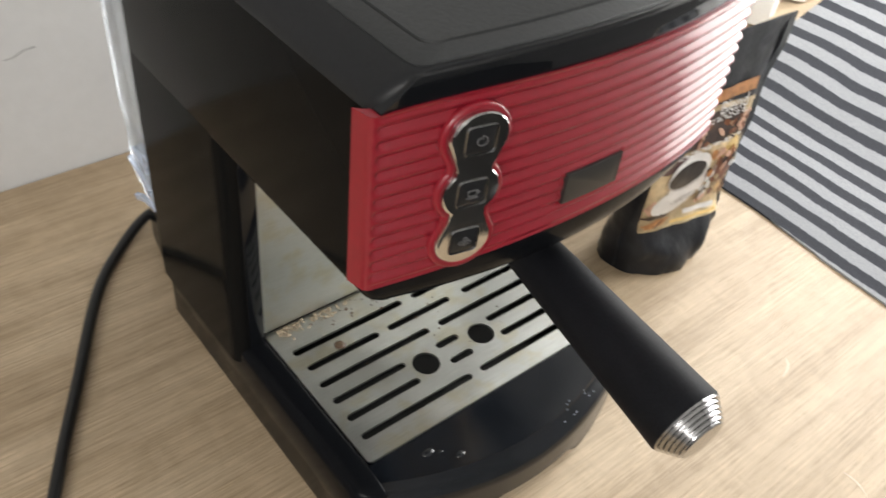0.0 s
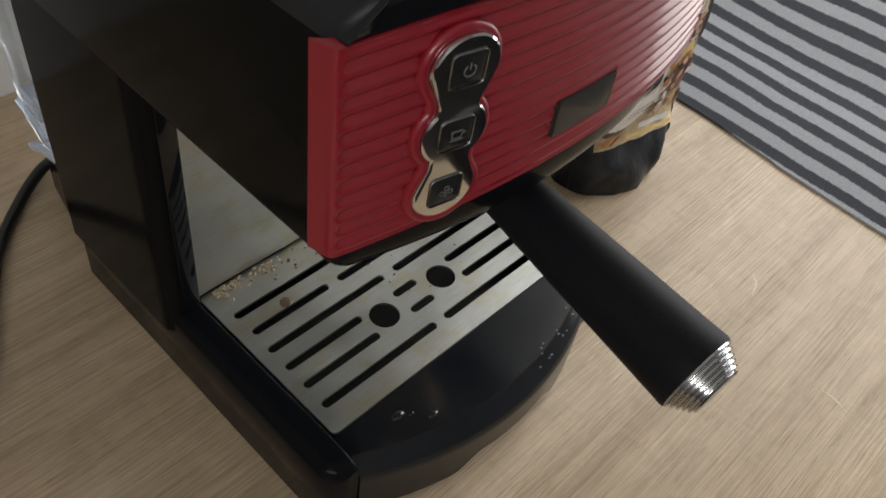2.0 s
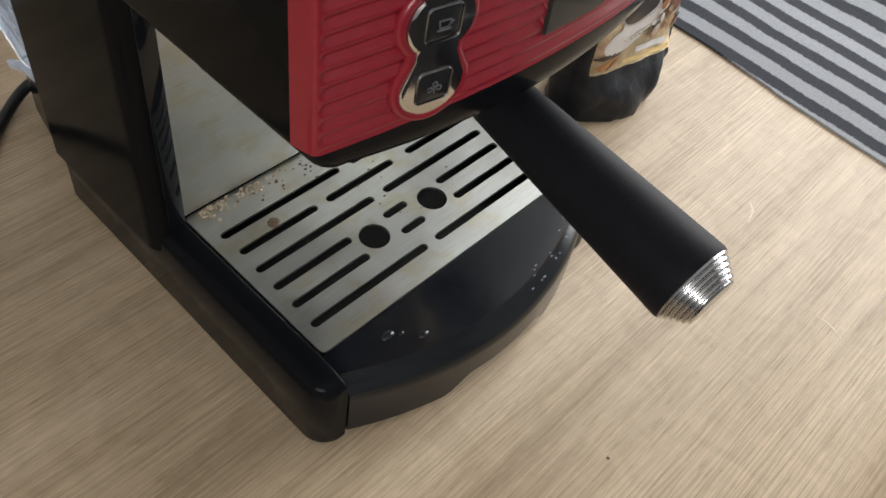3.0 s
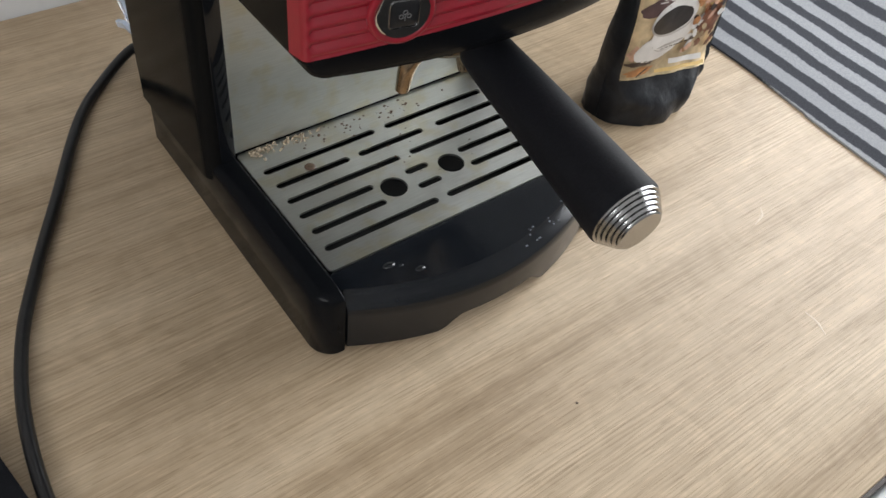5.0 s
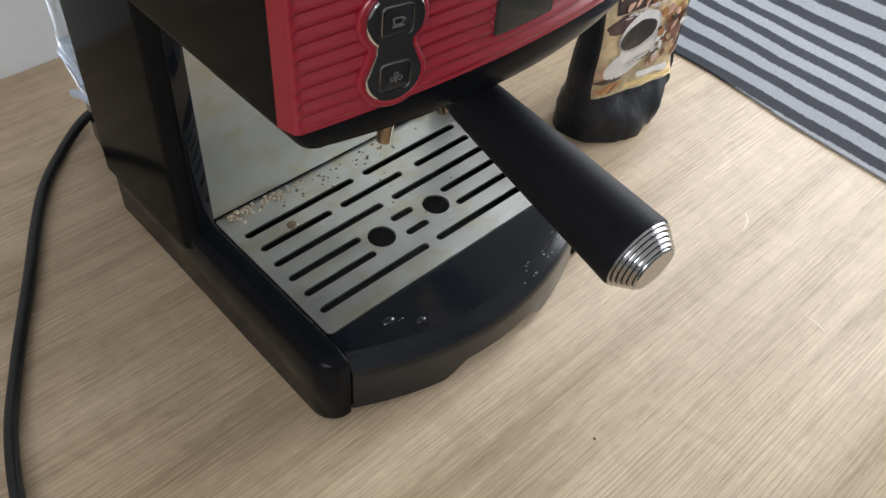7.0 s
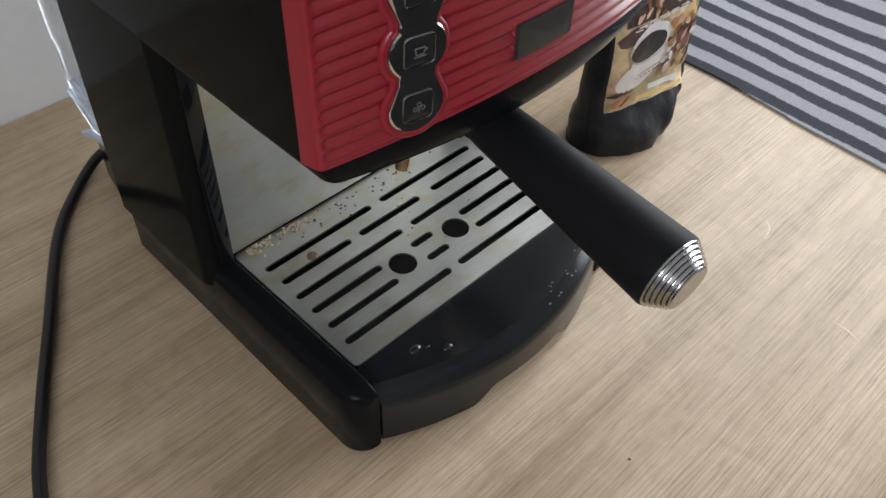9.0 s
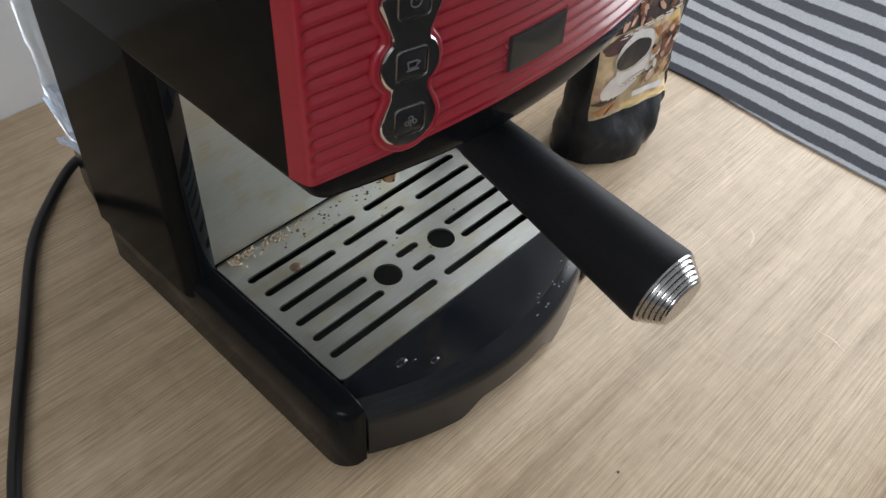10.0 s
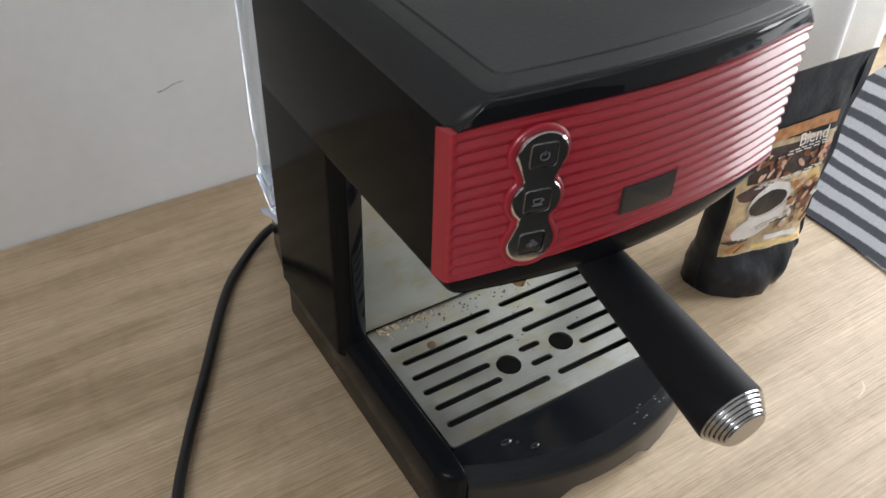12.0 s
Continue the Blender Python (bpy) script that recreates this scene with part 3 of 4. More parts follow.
for fx, fy in ((0.0, 0.01), (0.18, 0.01), (0.01, 0.26), (0.17, 0.26)):
    part("foot", bm_lathe([(0.0, 0.008), (0.003, 0.009)], Matrix.Translation((fx, fy, 0)), 16), SATIN, machine)


# drip tray
def tray_front(x, z):
    """How far the bowed tray front reaches at a height."""
    bow = -0.020 - 0.025 * (1 - ((x - CX) / 0.0935) ** 2)
    if z > 0.036:
        k = min(1.0, (z - 0.036) / 0.0095)
        bow += 0.0095 * (0.3 * k + 0.7 * smooth01(k))
    return bow


def tray_bottom(x):
    return 0.003 + 0.011 * smooth01((x - 0.048) / 0.018) * smooth01((0.132 - x) / 0.018)


bm = bmesh.new()
cols = []
NT = 72
for i in range(NT + 1):
    x = -0.0018 + 0.1836 * i / NT
    zb = tray_bottom(x)
    zs = [zb, zb + 0.001, 0.02, 0.03, 0.036, 0.0385, 0.041, 0.0432, 0.0448, 0.0455]
    col = [bm.verts.new((x, 0.005, zb))] + [bm.verts.new((x, tray_front(x, z) + (0.001 if k == 0 else 0), z)) for k, z in enumerate(zs)]
    col += [bm.verts.new((x, 0.0004, 0.0455)), bm.verts.new((x, 0.0014, 0.043)), bm.verts.new((x, 0.005, 0.043))]
    cols.append(col)
for a, b in zip(cols, cols[1:]):
    for k in range(len(a)):
        m2 = (k + 1) % len(a)
        bm.faces.new((a[k], b[k], b[m2], a[m2]))
bm.faces.new(cols[0])
bm.faces.new(cols[-1][::-1])
tray = part("drip_tray", bm, TRAY, machine, "glossy black drip tray with a bowed front", angle=40)
part("tray_well", bm_box(-0.0025, 0.1825, 0.006, 0.1115, 0.004, 0.022), DARK, tray)
part("tray_ledge", bm_box(-0.0017, -0.0008, 0.0, 0.112, 0.02, 0.0462), BLACK, tray)
part("tray_ledge", bm_box(0.1808, 0.1834, 0.0, 0.112, 0.02, 0.0462), BLACK, tray)


# grill with slots and holes
def slot(x0, x1, y, w=0.0048, n=6):
    r = w / 2
    pts = [(x1 - r + r * math.cos(a), y + r * math.sin(a)) for a in [math.pi * (i / n - 0.5) for i in range(n + 1)]]
    return pts + [(x0 + r + r * math.cos(a), y + r * math.sin(a)) for a in [math.pi * (i / n + 0.5) for i in range(n + 1)]]


openings = []
LONG = ((0.0065, 0.0865), (0.0945, 0.1735))
SHORT = ((0.0065, 0.0575), (0.1225, 0.1735))
for y, spans in ((0.0885, LONG), (0.0742, ((0.0075, 0.0585), (0.0655, 0.1145), (0.1255, 0.1735))), (0.0597, LONG), (0.0456, SHORT + ((0.0815, 0.0985),)),
                 (0.0313, SHORT + ((0.0815, 0.0985),)), (0.0165, ((0.0060, 0.0855), (0.0925, 0.1735)))):
    openings += [slot(a, b, y) for a, b in spans]
for hx in (0.0682, 0.1118):
    openings.append([(hx + 0.0085 * math.cos(2 * math.pi * i / 28), 0.0388 + 0.0085 * math.sin(2 * math.pi * i / 28)) for i in range(28)])
gr = 0.003
outer = []
for cx, cy, a0 in ((0.1803 - gr, 0.1112 - gr, 0), (-0.0003 + gr, 0.1112 - gr, 90), (-0.0003 + gr, 0.0006 + gr, 180), (0.1803 - gr, 0.0006 + gr, 270)):
    outer += [(cx + gr * math.cos(radians(a0 + 90 * i / 5)), cy + gr * math.sin(radians(a0 + 90 * i / 5))) for i in range(6)]
bm = bmesh.new()
edges = []
for lp in [outer] + openings:
    vs = [bm.verts.new((x, y, 0.0472)) for x, y in lp]
    edges += [bm.edges.new((vs[i], vs[(i + 1) % len(vs)])) for i in range(len(vs))]
bmesh.ops.triangle_fill(bm, use_beauty=True, use_dissolve=False, edges=edges)
top = list(bm.faces)
ext = bmesh.ops.extrude_face_region(bm, geom=top)
bmesh.ops.translate(bm, verts=[v for v in ext["geom"] if isinstance(v, bmesh.types.BMVert)], vec=(0, 0, -0.0014))
grill = part("grill", bm, STEEL, machine, "stained steel drip grill with slots and two round holes", smooth=False)

# steel back plate and its lower lip
bm = bm_box(-0.0022, 0.1822, 0.1105, 0.1132, 0.0490, 0.1953, 0.0005, 1)
part("back_plate", bm, STEEL, machine, "plain steel splash plate", smooth=False)

# group head, portafilter
part("group_head", bm_lathe([(0, 0.031), (0.003, 0.034), (0.02, 0.036), (0.026, 0.036)], Matrix.Translation((CX, 0.04, 0.172)), 40), BLACK, machine)
pf = part("portafilter", bm_lathe([(0, 0.010), (0.002, 0.020), (0.008, 0.029), (0.012, 0.0315), (0.027, 0.0325), (0.029, 0.031)], Matrix.Translation((CX, 0.04, 0.146)), 40), BRASS, machine, "metal filter holder locked under the brew head")
for s in (-1, 1):
    pts = spline([(CX, 0.04, 0.148), (CX + s * 0.010, 0.04, 0.1445), (CX + s * 0.018, 0.0395, 0.136), (CX + s * 0.0215, 0.039, 0.120)], 8)
    part("spout", bm_tube(pts, [0.0078 - 0.004 * i / (len(pts) - 1) for i in range(len(pts))], 16), BRASS, pf, "coffee-stained curved metal spout")
H0, H1 = Vector((0.0830, 0.0005, 0.1703)), Vector((0.0758, -0.1167, 0.1563))
hm = frame_along(H0, H1)
HL = (H1 - H0).length
prof = [(-0.022, 0.0075), (0.0, 0.0085), (0.0005, 0.0104), (0.003, 0.0119)]
prof += [(HL * k / 12, 0.0122 + 0.0062 * (k / 12) ** 0.9) for k in range(1, 12)]
prof += [(HL - 0.0015, 0.0184), (HL, 0.0180)]
handle = part("handle", bm_lathe(prof, hm, 48), SATIN, pf, "thick satin black tapered handle")
prof = [(HL - 0.001, 0.0174)]
for k in range(5):
    d0, r0 = HL + 0.0019 * k, 0.0178 - 0.00122 * k
    prof += [(d0, r0), (d0 + 0.0010, r0 - 0.0002), (d0 + 0.0012, r0 - 0.0019), (d0 + 0.0018, r0 - 0.0021)]
prof += [(HL + 0.0096, 0.0116), (HL + 0.0102, 0.0110)]
part("end_cap", bm_lathe(prof, hm, 96), CAP_CHROME, pf, "ridged chrome end cap")

# water tank at the back
bm = bmesh.new()


def tank_plan(grow):
    pts = []
    for cx, cy, a0 in ((0.171, 0.266, 0), (0.009, 0.266, 90)):
        pts += [(cx + (0.017 + grow) * math.cos(radians(a0 + 90 * i / 6)), cy + (0.017 + grow) * math.sin(radians(a0 + 90 * i / 6))) for i in range(7)]
    return pts + [(-0.0105 - grow, 0.2035 - grow * 0.2), (0.1905 + grow, 0.2035 - grow * 0.2)]


bm_loft([lift(tank_plan(-0.009), 0.0462), lift(tank_plan(-0.005), 0.051), lift(tank_plan(0.0), 0.075), lift(tank_plan(0.0), 0.12), lift(tank_plan(0.0015), 0.125), lift(tank_plan(0.002), 0.285)], bm=bm)
bm_loft([lift(tank_plan(-0.0115), 0.049), lift(tank_plan(-0.0075), 0.053), lift(tank_plan(-0.0025), 0.076), lift(tank_plan(-0.0025), 0.12), lift(tank_plan(-0.001), 0.126), lift(tank_plan(-0.0005), 0.284)], bm=bm)
tank = part("water_tank", bm, CLEAR, machine, "clear plastic water tank at the back")
tank.visible_shadow = False
# random blocks in the tank's foot, coloured bluish to imitate glints on its moulding
bm = bmesh.new()
rng = random.Random(8)
for k in range(13):
    z, y = 0.056 + 0.0055 * k + 0.002 * rng.random(), rng.uniform(0.212, 0.262)
    size = (0.0035, rng.uniform(0.008, 0.028), rng.uniform(0.002, 0.007))
    m = Matrix.Translation((-0.0090, y, z)) @ Euler((rng.uniform(-0.5, 0.5), rng.uniform(-0.2, 0.2), rng.uniform(-0.15, 0.15))).to_matrix().to_4x4() @ Matrix.Diagonal((*size, 1))
    bmesh.ops.create_cube(bm, size=1, matrix=m)
bmesh.ops.bevel(bm, geom=list(bm.edges), offset=0.0006, segments=1, affect="EDGES")
part("tank_glint_blocks", bm, CLEAR_GLINT, tank, "bluish clear plastic blocks imitating glints in the foot of the tank")
part("tank_cover", bm_loft([lift(tank_plan(0.003), 0.2855), lift(tank_plan(0.003), 0.297), lift(tank_plan(0.0), 0.300)]), GREY, machine)

# power cord
pts = spline([(0.02, 0.286, 0.018), (0.003, 0.293, 0.010), (-0.025, 0.276, 0.0042), (-0.056, 0.242, 0.0042), (-0.097, 0.174, 0.0042), (-0.129, 0.120, 0.0042), (-0.1515, 0.076, 0.0042), (-0.167, 0.024, 0.0042),
              (-0.173, -0.04, 0.0042), (-0.168, -0.12, 0.0042), (-0.16, -0.2, 0.0042), (-0.155, -0.247, 0.0045), (-0.153, -0.268, -0.006), (-0.153, -0.274, -0.05), (-0.153, -0.274, -0.3)], 10)
part("power_cord", bm_tube(pts, 0.0038, 12), CORD, machine, "black rubber power cord lying on the table")

# ---- coffee pouch ----
PC = (0.3258, 0.0745, 0.0)
pouch = empty("coffee_pouch", PC, "black foil coffee pouch with a printed coffee cup, standing upright", "pouch")
PM = pose(*PC, 0, 0, -2)
PH = 0.187


def pouch_half(v):
    return 0.0505 + 0.013 * smooth01((v - 0.45) / 0.55)


def pouch_depth(v):
    return 0.0415 - 0.0215 * smooth01((v - 0.02) / 0.23) - 0.0195 * smooth01((v - 0.35) / 0.62)


def pouch_point(a, v):
    """a: angle round the section, v: 0 at the table, 1 at the top."""
    hw, hd = pouch_half(v), pouch_depth(v)
    c, s = math.cos(a), math.sin(a)
    box = smooth01(v / 0.24)
    x = hw * math.copysign(abs(c) ** (0.78 - 0.40 * box), c)
    y = hd * math.copysign(abs(s) ** (0.85 - 0.50 * box), s)
    if c > 0:
        x *= 0.60 + 0.40 * smooth01((v + 0.02) / 0.16)
    elif v < 0.13:
        x *= 1 + 0.03 * (1 - v / 0.13)
    if s > 0:
        x *= 1 - 0.34 * abs(s) * (1 - smooth01((v - 0.4) / 0.6))
        y *= 0.6
    dent = 0.0022 * noise.noise(Vector((x * 55, s * 2.0, v * 8))) + 0.0012 * noise.noise(Vector((x * 130, s * 3.0, v * 22)))
    low = 0.22 + 0.78 * (1 - smooth01((v - 0.12) / 0.09))
    out = 1 + low * dent * 7
    bow = 0.0018 * math.sin(9 * v + 1) * (c < 0)
    return Vector((x * out + bow + 0.010 * v, y + low * dent * (1 if s > 0 else -1) * 1.6 - 0.012 * v + 0.003 * (v < 0), v * PH))


bm = bmesh.new()
rings = []
NA = 96
for j in range(61):
    v = j / 60
    rings.append([PM @ pouch_point(2 * math.pi * i / NA, v) for i in range(NA)])
bm_loft(rings, bm=bm)
part("bag", bm, FOIL, pouch, "creased black foil bag")
# flat side seams
for s in (-1, 1):
    bm = bmesh.new()
    a, b, c, d = [], [], [], []
    for j in range(31):
        v = (0.125 if s > 0 else 0.01) + (0.87 if s > 0 else 0.985) * j / 30
        hw = pouch_half(v) - 0.002
        w = 0.0075 * smooth01((v - 0.11) / 0.03) + 0.001 if s > 0 else 0.002
        wav = 0.0012 * math.sin(20 * v)
        y = wav - 0.012 * v - (0.6 if s > 0 else 0.3) * pouch_depth(v)
        for lst, x, dy in ((a, hw, -0.0006), (b, hw + w, -0.0006), (c, hw + w, 0.0006), (d, hw, 0.0006)):
            lst.append(PM @ Vector((s * x + 0.010 * v, y + dy, v * PH)))
    bm_loft([list(q) for q in zip(a, b, c, d)], bm=bm)
    part("side_seam", bm, FOIL, pouch)


def face_point(u, v, out=0.0):
    """A place on the pouch's front: u from -1 to 1 across, v up."""
    hw = pouch_half(v)
    c = max(-0.985, min(0.985, u))
    ca = abs(c) ** (1 / (0.78 - 0.40 * smooth01(v / 0.24)))
    a = math.acos(math.copysign(ca, c))
    p = pouch_point(-a, v)
    return PM @ (p + Vector((0, -out, 0)))


def patch(name, material, shape, out, label="", n=28, parent=None):
    """A printed area with a free outline, laid on the pouch; shape gives (u, v) for an angle."""
    bm = bmesh.new()
    cu = sum(shape(k / n)[0] for k in range(n)) / n
    cv = sum(shape(k / n)[1] for k in range(n)) / n
    rings2 = []
    for f in (0.02, 0.35, 0.7, 1.0):
        rings2.append([face_point(cu + f * (shape(k / n)[0] - cu), cv + f * (shape(k / n)[1] - cv), out) for k in range(n)])
    bm_loft(rings2, caps=False, bm=bm)
    bm.faces.new([v for v in bm.verts][:n])
    return part(name, bm, material, parent or label_sheet, label)


bm = bmesh.new()
g = []
for j in range(25):
    v = 0.208 + 0.526 * j / 24
    ul = -0.975 + 0.05 * (1 - j / 24)
    g.append([bm.verts.new(face_point(ul + (0.90 - ul) * i / 24, v - 0.052 * (i / 24), 0.0006)) for i in range(25)])
for j in range(24):
    for i in range(24):
        bm.faces.new((g[j][i], g[j][i + 1], g[j + 1][i + 1], g[j + 1][i]))
label_sheet = part("printed_label", bm, CREAM, pouch, "cream and brown printed label")


def ellipse(cu, cv, ru, rv, tilt=0.0, wob=0.0):
    def f(s):
        a = 2 * math.pi * s
        r = 1 + wob * math.sin(5 * a + cu * 40) + wob * 0.6 * math.sin(9 * a)
        x, y = ru * r * math.cos(a), rv * r * math.sin(a)
        return (cu + x * math.cos(tilt) - y * math.sin(tilt) * 3.2, cv + x * math.sin(tilt) / 3.2 + y * math.cos(tilt))
    return f


def strip(u0, u1, v0, v1, slope=-0.012):
    def f(s):
        q = s * 4
        k, r = int(q) % 4, q - int(q)
        cs = [(u0, v0), (u1, v0 + slope), (u1, v1 + slope), (u0, v1)]
        (a, b), (c, d) = cs[k], cs[(k + 1) % 4]
        return (a + (c - a) * r, b + (d - b) * r)
    return f


patch("print_band", PRINT_DARK, strip(-0.80, 0.89, 0.560, 0.70, -0.035), 0.0009, "dark band of coffee beans")
patch("print_stroke", PRINT_ORANGE, strip(-0.55, 0.80, 0.715, 0.765, 0.0), 0.0010, "orange brown brush stroke")
patch("print_glow", PRINT_YELLOW, ellipse(0.66, 0.45, 0.20, 0.085, 0.1, 0.06), 0.0008)
patch("print_corner", PRINT_ORANGE, ellipse(-0.62, 0.232, 0.26, 0.018, 0, 0.12), 0.0010)
patch("print_branch", PRINT_DARK, ellipse(-0.66, 0.272, 0.28, 0.012, -0.12, 0.10), 0.0011)
patch("print_branch", PRINT_DARK, ellipse(-0.56, 0.225, 0.13, 0.004, 0.35, 0.08), 0.0012)
patch("print_shade", PRINT_PLUM, ellipse(-0.62, 0.515, 0.30, 0.034, 0.06, 0.05), 0.0009)
patch("print_shade", PRINT_PINK, ellipse(-0.80, 0.33, 0.12, 0.035, 0.2, 0.12), 0.0009)
patch("print_cloth", PRINT_BEAN, ellipse(0.62, 0.385, 0.24, 0.075, 0.2, 0.10), 0.0010)
patch("print_saucer", PRINT_WHITE, ellipse(-0.40, 0.330, 0.43, 0.062, 0.04, 0.01), 0.0011, "white saucer")
patch("print_cup_shade", PRINT_GREY, ellipse(-0.20, 0.375, 0.36, 0.072, 0.0, 0.0), 0.0012)
patch("print_cup", PRINT_WHITE, ellipse(-0.19, 0.388, 0.40, 0.080, 0.0, 0.0), 0.0014, "white coffee cup")
patch("print_cup_rim", PRINT_GREY, ellipse(-0.24, 0.452, 0.435, 0.074, 0.0, 0.0), 0.0015)
patch("print_cup_rim", PRINT_WHITE, ellipse(-0.235, 0.459, 0.425, 0.074, 0.0, 0.0), 0.0016, "pale rim of the cup")
patch("print_coffee", PRINT_COFFEE, ellipse(-0.265, 0.445, 0.375, 0.056, 0.0), 0.0018, "black coffee in the cup")
patch("print_sheen", PRINT_GREY, ellipse(-0.16, 0.335, 0.26, 0.006, 0.05), 0.0016)
rng = random.Random(4)
for k in range(44):
    u = rng.uniform(0.18, 0.82)
    v = rng.uniform(0.27, 0.52) - 0.03 * u
    patch("print_bean", (PRINT_BEAN, PRINT_PINK, CREAM, PRINT_ORANGE, PRINT_WHITE, PRINT_DARK)[k % 6], ellipse(u, v, rng.uniform(0.05, 0.10), rng.uniform(0.009, 0.018), rng.uniform(-1, 1), 0.06), 0.0012 + 0.00005 * k, n=12)
for k in range(30):
    u, v = rng.uniform(-0.64, 0.8), rng.uniform(0.555, 0.640)
    patch("print_bean", (PRINT_BEAN, PRINT_PINK)[k % 2], ellipse(u, v, rng.uniform(0.05, 0.09), rng.uniform(0.008, 0.014), rng.uniform(-1, 1), 0.05), 0.0011 + 0.00004 * k, n=12)
for v, u0, u1 in ((0.536, -0.66, 0.5), (0.545, -0.6, 0.78), (0.320, -0.35, 0.20), (0.640, -0.3, 0.75), (0.652, -0.1, 0.7)):
    for k in range(6):
        a = u0 + (u1 - u0) * (k + 0.08) / 6
        patch("print_line", PRINT_WHITE if v > 0.5 else PRINT_DARK, strip(a, a + (u1 - u0) / 8, v, v + 0.005, -0.002), 0.0020, n=8)
patch("print_note", PRINT_WHITE, strip(-0.02, 0.72, 0.222, 0.244, -0.030), 0.0012)
patch("print_note", PRINT_YELLOW, strip(-0.30, 0.80, 0.203, 0.217, -0.036), 0.0012)

# lettering on the pouch
cv = bpy.data.curves.new("word", "FONT")
cv.body, cv.size, cv.align_x = "Blend", 0.014, "CENTER"
tmp = bpy.data.objects.new("word", cv)
scene.collection.objects.link(tmp)
dg = bpy.context.evaluated_depsgraph_get()
wm = bpy.data.meshes.new_from_object(tmp.evaluated_get(dg))
bpy.data.objects.remove(tmp)
bm = bmesh.new()
bm.from_mesh(wm)
for q in bm.verts:
    q.co = face_point(0.38 + q.co.x / 0.055, 0.665 + q.co.y / PH, 0.0024)
part("print_word", bm, PRINT_WHITE, label_sheet, "white printed word", smooth=False)

# ---- striped cloth ----
bm = bmesh.new()
uvl = bm.loops.layers.uv.new("UVMap")
PITCH = 0.0280
CXN, CYN = 150, 170


def cloth_z(x, y):
    """Lies flat along its edge, then climbs in a soft slope towards the window."""
    w = x - 0.43
    t = max(0.0, x - 0.555)
    rise = 0.33 * t * t / (t + 0.06)
    return 0.0019 + 0.0009 * (1 + noise.noise(Vector((x * 3.0, y * 9.0, 1.0)))) * smooth01(w / 0.05) + 0.0007 * (1 + math.sin(y * 30 + x * 9)) * smooth01(w / 0.08) + rise


rows = []
for j in range(CYN + 1):
    y = -0.245 + 0.445 * j / CYN
    row = []
    for i in range(CXN + 1):
        w = 0.50 * i / CXN
        x = 0.4305 + 0.0052 * smooth01((y + 0.03) / 0.09) + 0.0012 * math.sin(y * 21 + 1) + 0.04 * (y - 0.05) * (y < -0.02) * 0.5 + w
        row.append((bm.verts.new((x, y, cloth_z(x, y))), x - 0.4415 + 0.0012 * math.sin(y * 33 + x * 9) + 0.0042 * noise.noise(Vector((x * 7, y * 12, 3))) + 0.0014 * noise.noise(Vector((x * 16, y * 34, 7)))))
    rows.append(row)
for j in range(CYN):
    for i in range(CXN):
        q = (rows[j][i], rows[j][i + 1], rows[j + 1][i + 1], rows[j + 1][i])
        f = bm.faces.new([v for v, _ in q])
        for lp, (_, w) in zip(f.loops, q):
            lp[uvl].uv = (w / PITCH + 0.29, 0)
ext = bmesh.ops.extrude_face_region(bm, geom=list(bm.faces))
bmesh.ops.translate(bm, verts=[v for v in ext["geom"] if isinstance(v, bmesh.types.BMVert)], vec=(0, 0, -0.0018))
tagged(part("striped_cloth", bm, STRIPES, angle=70), "grey and black striped cotton cloth spread on the table", "cloth")

# ---- white napkin on the cloth, black phone ----
bm = bmesh.new()
g = []
for i in range(25):
    row = []
    for j in range(21):
        x, y = 0.607 + 0.855 * 0.25 * i / 24 + 0.518 * 0.15 * j / 20, -0.112 + 0.518 * 0.25 * i / 24 - 0.855 * 0.15 * j / 20
        row.append(bm.verts.new((x, y, cloth_z(x, y) + 0.0025 + 0.001 * math.sin(i * 0.5 + j * 0.3))))
    g.append(row)
for i in range(24):
    for j in range(20):
        bm.faces.new((g[i][j], g[i + 1][j], g[i + 1][j + 1], g[i][j + 1]))
ext = bmesh.ops.extrude_face_region(bm, geom=list(bm.faces))
bmesh.ops.translate(bm, verts=[v for v in ext["geom"] if isinstance(v, bmesh.types.BMVert)], vec=(0, 0, -0.0014))
tagged(part("napkin", bm, CERAMIC), "plain white paper napkin lying on the striped cloth", "napkin")
phone = empty("phone", (-0.2185, -0.003, 0.0), "flat black phone lying on the table", "phone")
part("case", bm_loft([[Vector((-0.2185, -0.003, z)) + Matrix.Rotation(radians(8), 3, "Z") @ Vector((sx, sy, 0)) for sx, sy in square(0, 0, 0.037 - d, 0.012 - d)] for z, d in ((0.0005, 0.001), (0.002, 0.0), (0.009, 0.0), (0.0105, 0.002))]), SATIN, phone)

# ---- crumbs and stains on the grill ----
rng = random.Random(11)
crumbs = bmesh.new()
for k in range(120):
    x = 0.0075 + abs(rng.gauss(0, 0.009)) if k < 70 else (rng.gauss(0.041, 0.006) if k < 105 else rng.uniform(0.005, 0.06))
    y = 0.1095 - abs(rng.gauss(0, 0.0032))
    r = rng.uniform(0.0004, 0.0012)
    bmesh.ops.create_icosphere(crumbs, subdivisions=1, radius=r, matrix=Matrix.Translation((x, y, 0.0474 + r * 0.5)) @ Euler((rng.random() * 6, rng.random() * 6, 0)).to_matrix().to_4x4() @ Matrix.Diagonal((1.6, 0.8, 0.6, 1)))
tagged(part("coffee_crumbs", crumbs, CRUMB, smooth=False), "pale dried crumbs along the back of the steel grill", "crumbs", kind="stuff")
specks = bmesh.new()
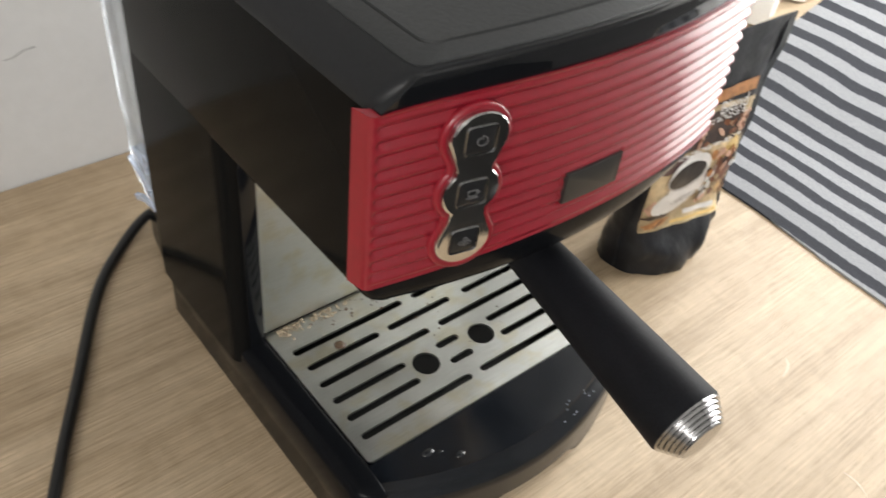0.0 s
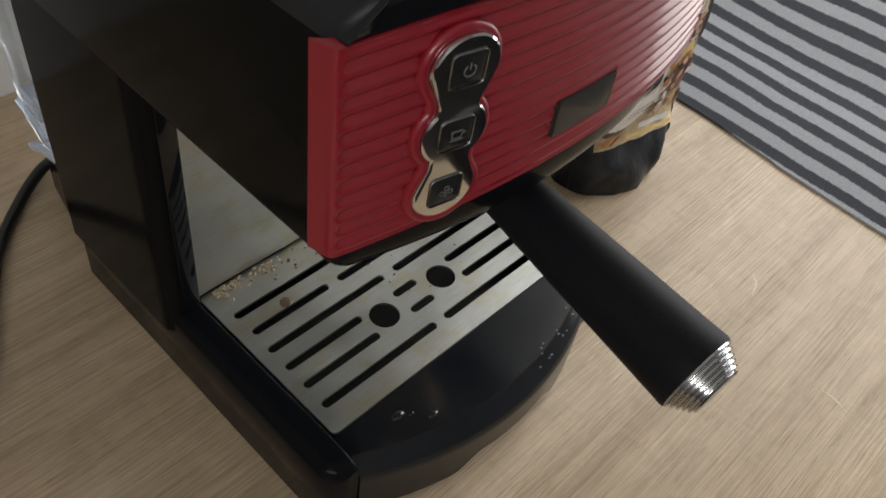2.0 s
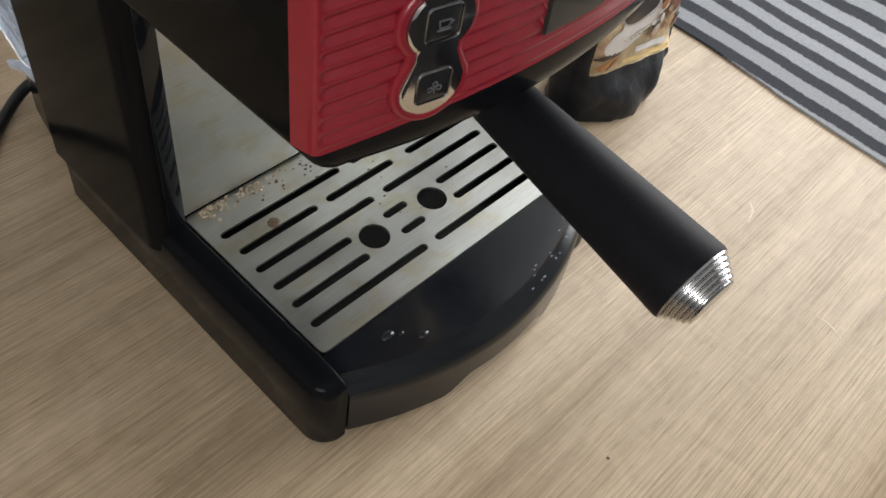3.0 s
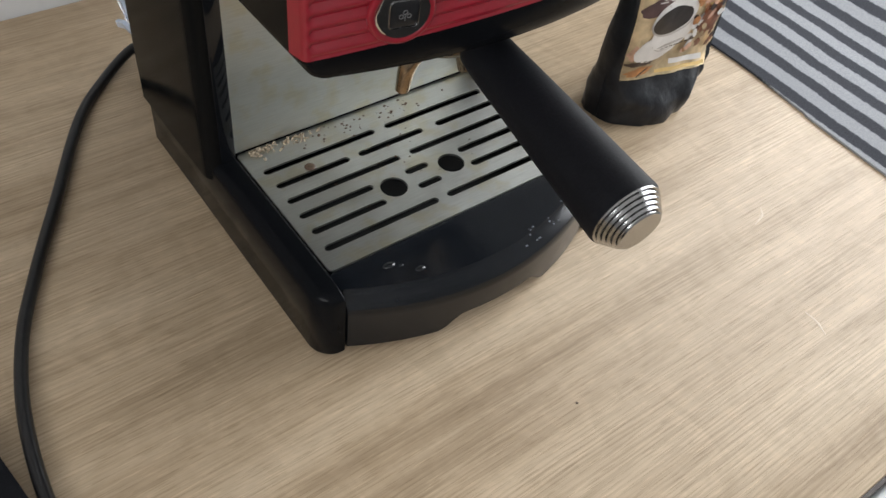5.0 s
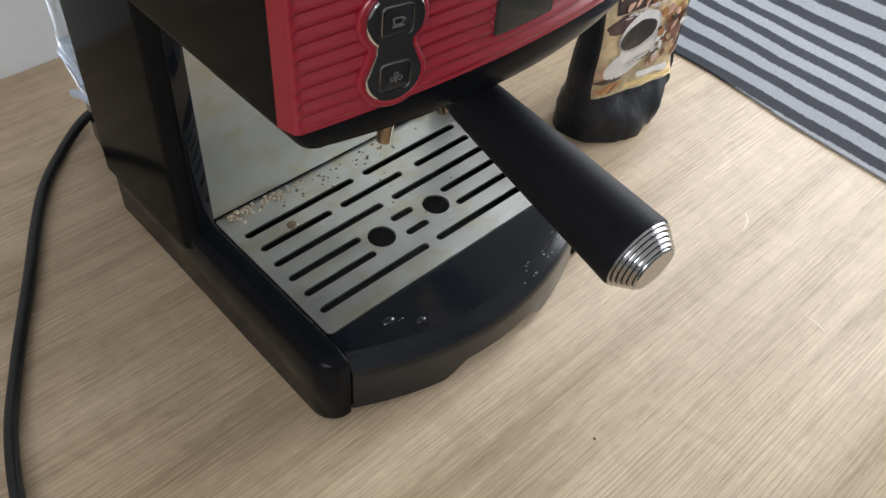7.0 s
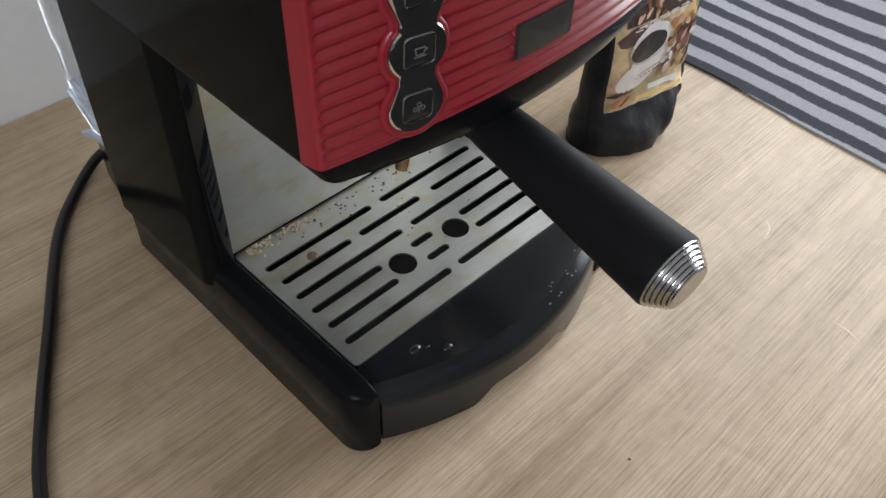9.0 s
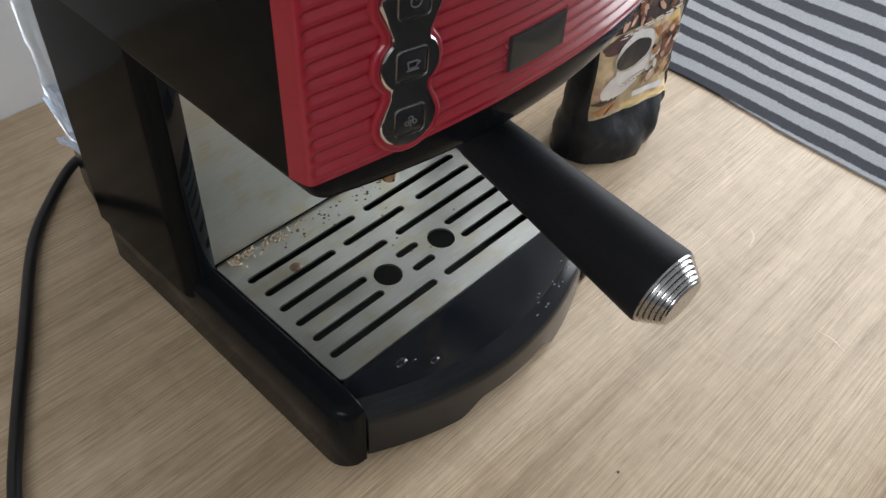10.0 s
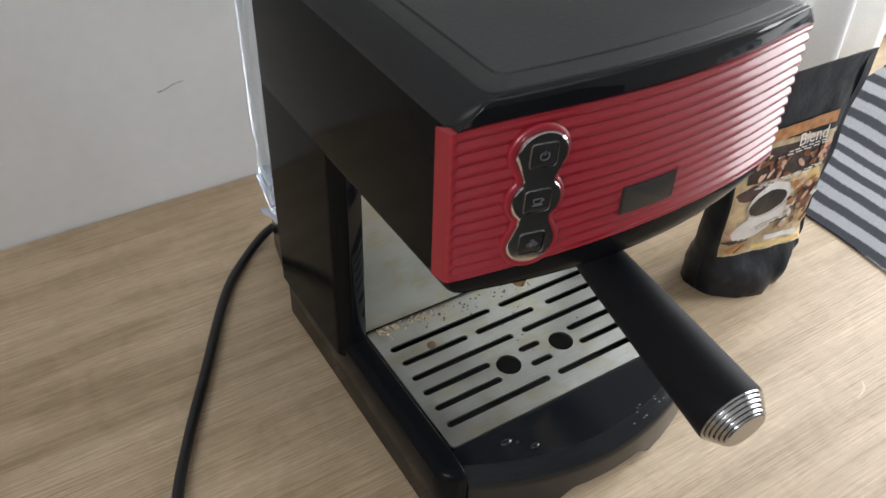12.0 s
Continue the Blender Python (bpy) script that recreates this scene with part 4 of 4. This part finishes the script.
for k in range(70):
    x = rng.gauss(0.088, 0.028)
    y = rng.uniform(0.094, 0.108) if k < 50 else rng.uniform(0.02, 0.1)
    if not 0.004 < x < 0.175:
        continue
    r = rng.uniform(0.0003, 0.0010)
    bmesh.ops.create_icosphere(specks, subdivisions=1, radius=r, matrix=Matrix.Translation((x, y, 0.0473)) @ Matrix.Diagonal((1.3, 1, 0.35, 1)))
tagged(part("coffee_specks", specks, STAIN, smooth=False), "dark brown dried coffee specks on the steel grill", "stain", kind="stuff")
drop = bmesh.new()
bmesh.ops.create_icosphere(drop, subdivisions=2, radius=0.0036, matrix=Matrix.Translation((0.0335, 0.0795, 0.0474)) @ Matrix.Diagonal((1, 1, 0.25, 1)))
tagged(part("coffee_drop", drop, STAIN), "dried brown coffee drop beside a grill slot", "stain")

# ---- glossy beads added to make the tray's glints, and splashes ----
for dx, dy, r in ((0.031, -0.011, 0.0027), (0.045, -0.022, 0.0022), (0.037, -0.0145, 0.0011)):
    wet = bmesh.new()
    bmesh.ops.create_icosphere(wet, subdivisions=3, radius=r, matrix=Matrix.Translation((dx, dy, 0.0453)) @ Matrix.Diagonal((1.5, 0.9, 0.55, 1)))
    tagged(part("glint_bead", wet, GLINT_BEAD), "small glossy bead added for a glint on the black drip tray", "drop", "drops on the tray")
rng = random.Random(21)
wet = bmesh.new()
for k in range(16):
    x = rng.uniform(0.110, 0.165)
    y = tray_front(x, 0.0455) + rng.uniform(-0.005, 0.004)
    r = rng.uniform(0.0002, 0.0006)
    z = 0.0455 if y > tray_front(x, 0.0455) else 0.0455 + 0.9 * (y - tray_front(x, 0.0455))
    bmesh.ops.create_icosphere(wet, subdivisions=2, radius=r, matrix=Matrix.Translation((x, y, z)) @ Matrix.Diagonal((1.2 + rng.random(), 1, 0.6, 1)))
tagged(part("water_splashes", wet, LIME), "tiny dried water splashes along the drip tray rim", "drop", kind="stuff")

# ---- small marks ----
scuff = bm_tube(spline([(-0.044, 0.3908, 0.1055), (-0.037, 0.3908, 0.1065), (-0.030, 0.3908, 0.1095), (-0.021, 0.3908, 0.1105)], 6), 0.00045, 6)
tagged(part("wall_scuff", scuff, SCUFF), "short thin grey scuff mark on the white wall", "mark")
for line in (((0.2612, -0.1515), (0.2611, -0.1610), (0.2574, -0.1707)), ((0.3128, -0.0725), (0.3070, -0.0783), (0.2955, -0.0818))):
    pts = spline([(x, y, 0.0) for x, y in line], 8)
    fleck = bm_tube(pts, [0.0002 + 0.0007 * math.sin(math.pi * i / (len(pts) - 1)) for i in range(len(pts))], 8)
    bmesh.ops.scale(fleck, vec=(1, 1, 0.15), verts=fleck.verts)
    part("ray_fleck", fleck, FLECK, table, "pale curled fleck in the oak grain")
dot = bmesh.new()
bmesh.ops.create_icosphere(dot, subdivisions=2, radius=0.0009, matrix=Matrix.Translation((0.0885, -0.1212, 0.0002)) @ Matrix.Diagonal((1, 1, 0.4, 1)))
tagged(part("coffee_speck", dot, STAIN), "tiny dark coffee speck on the table", "stain")
mark = bmesh.new()
bmesh.ops.create_icosphere(mark, subdivisions=1, radius=0.0011, matrix=Matrix.Translation((0.051, 0.017, 0.306)) @ Matrix.Diagonal((2.0, 0.6, 0.5, 1)))
tagged(part("lid_crumb", mark, PRINT_WHITE, smooth=False), "tiny pale crumb on the dark lid", "crumb")
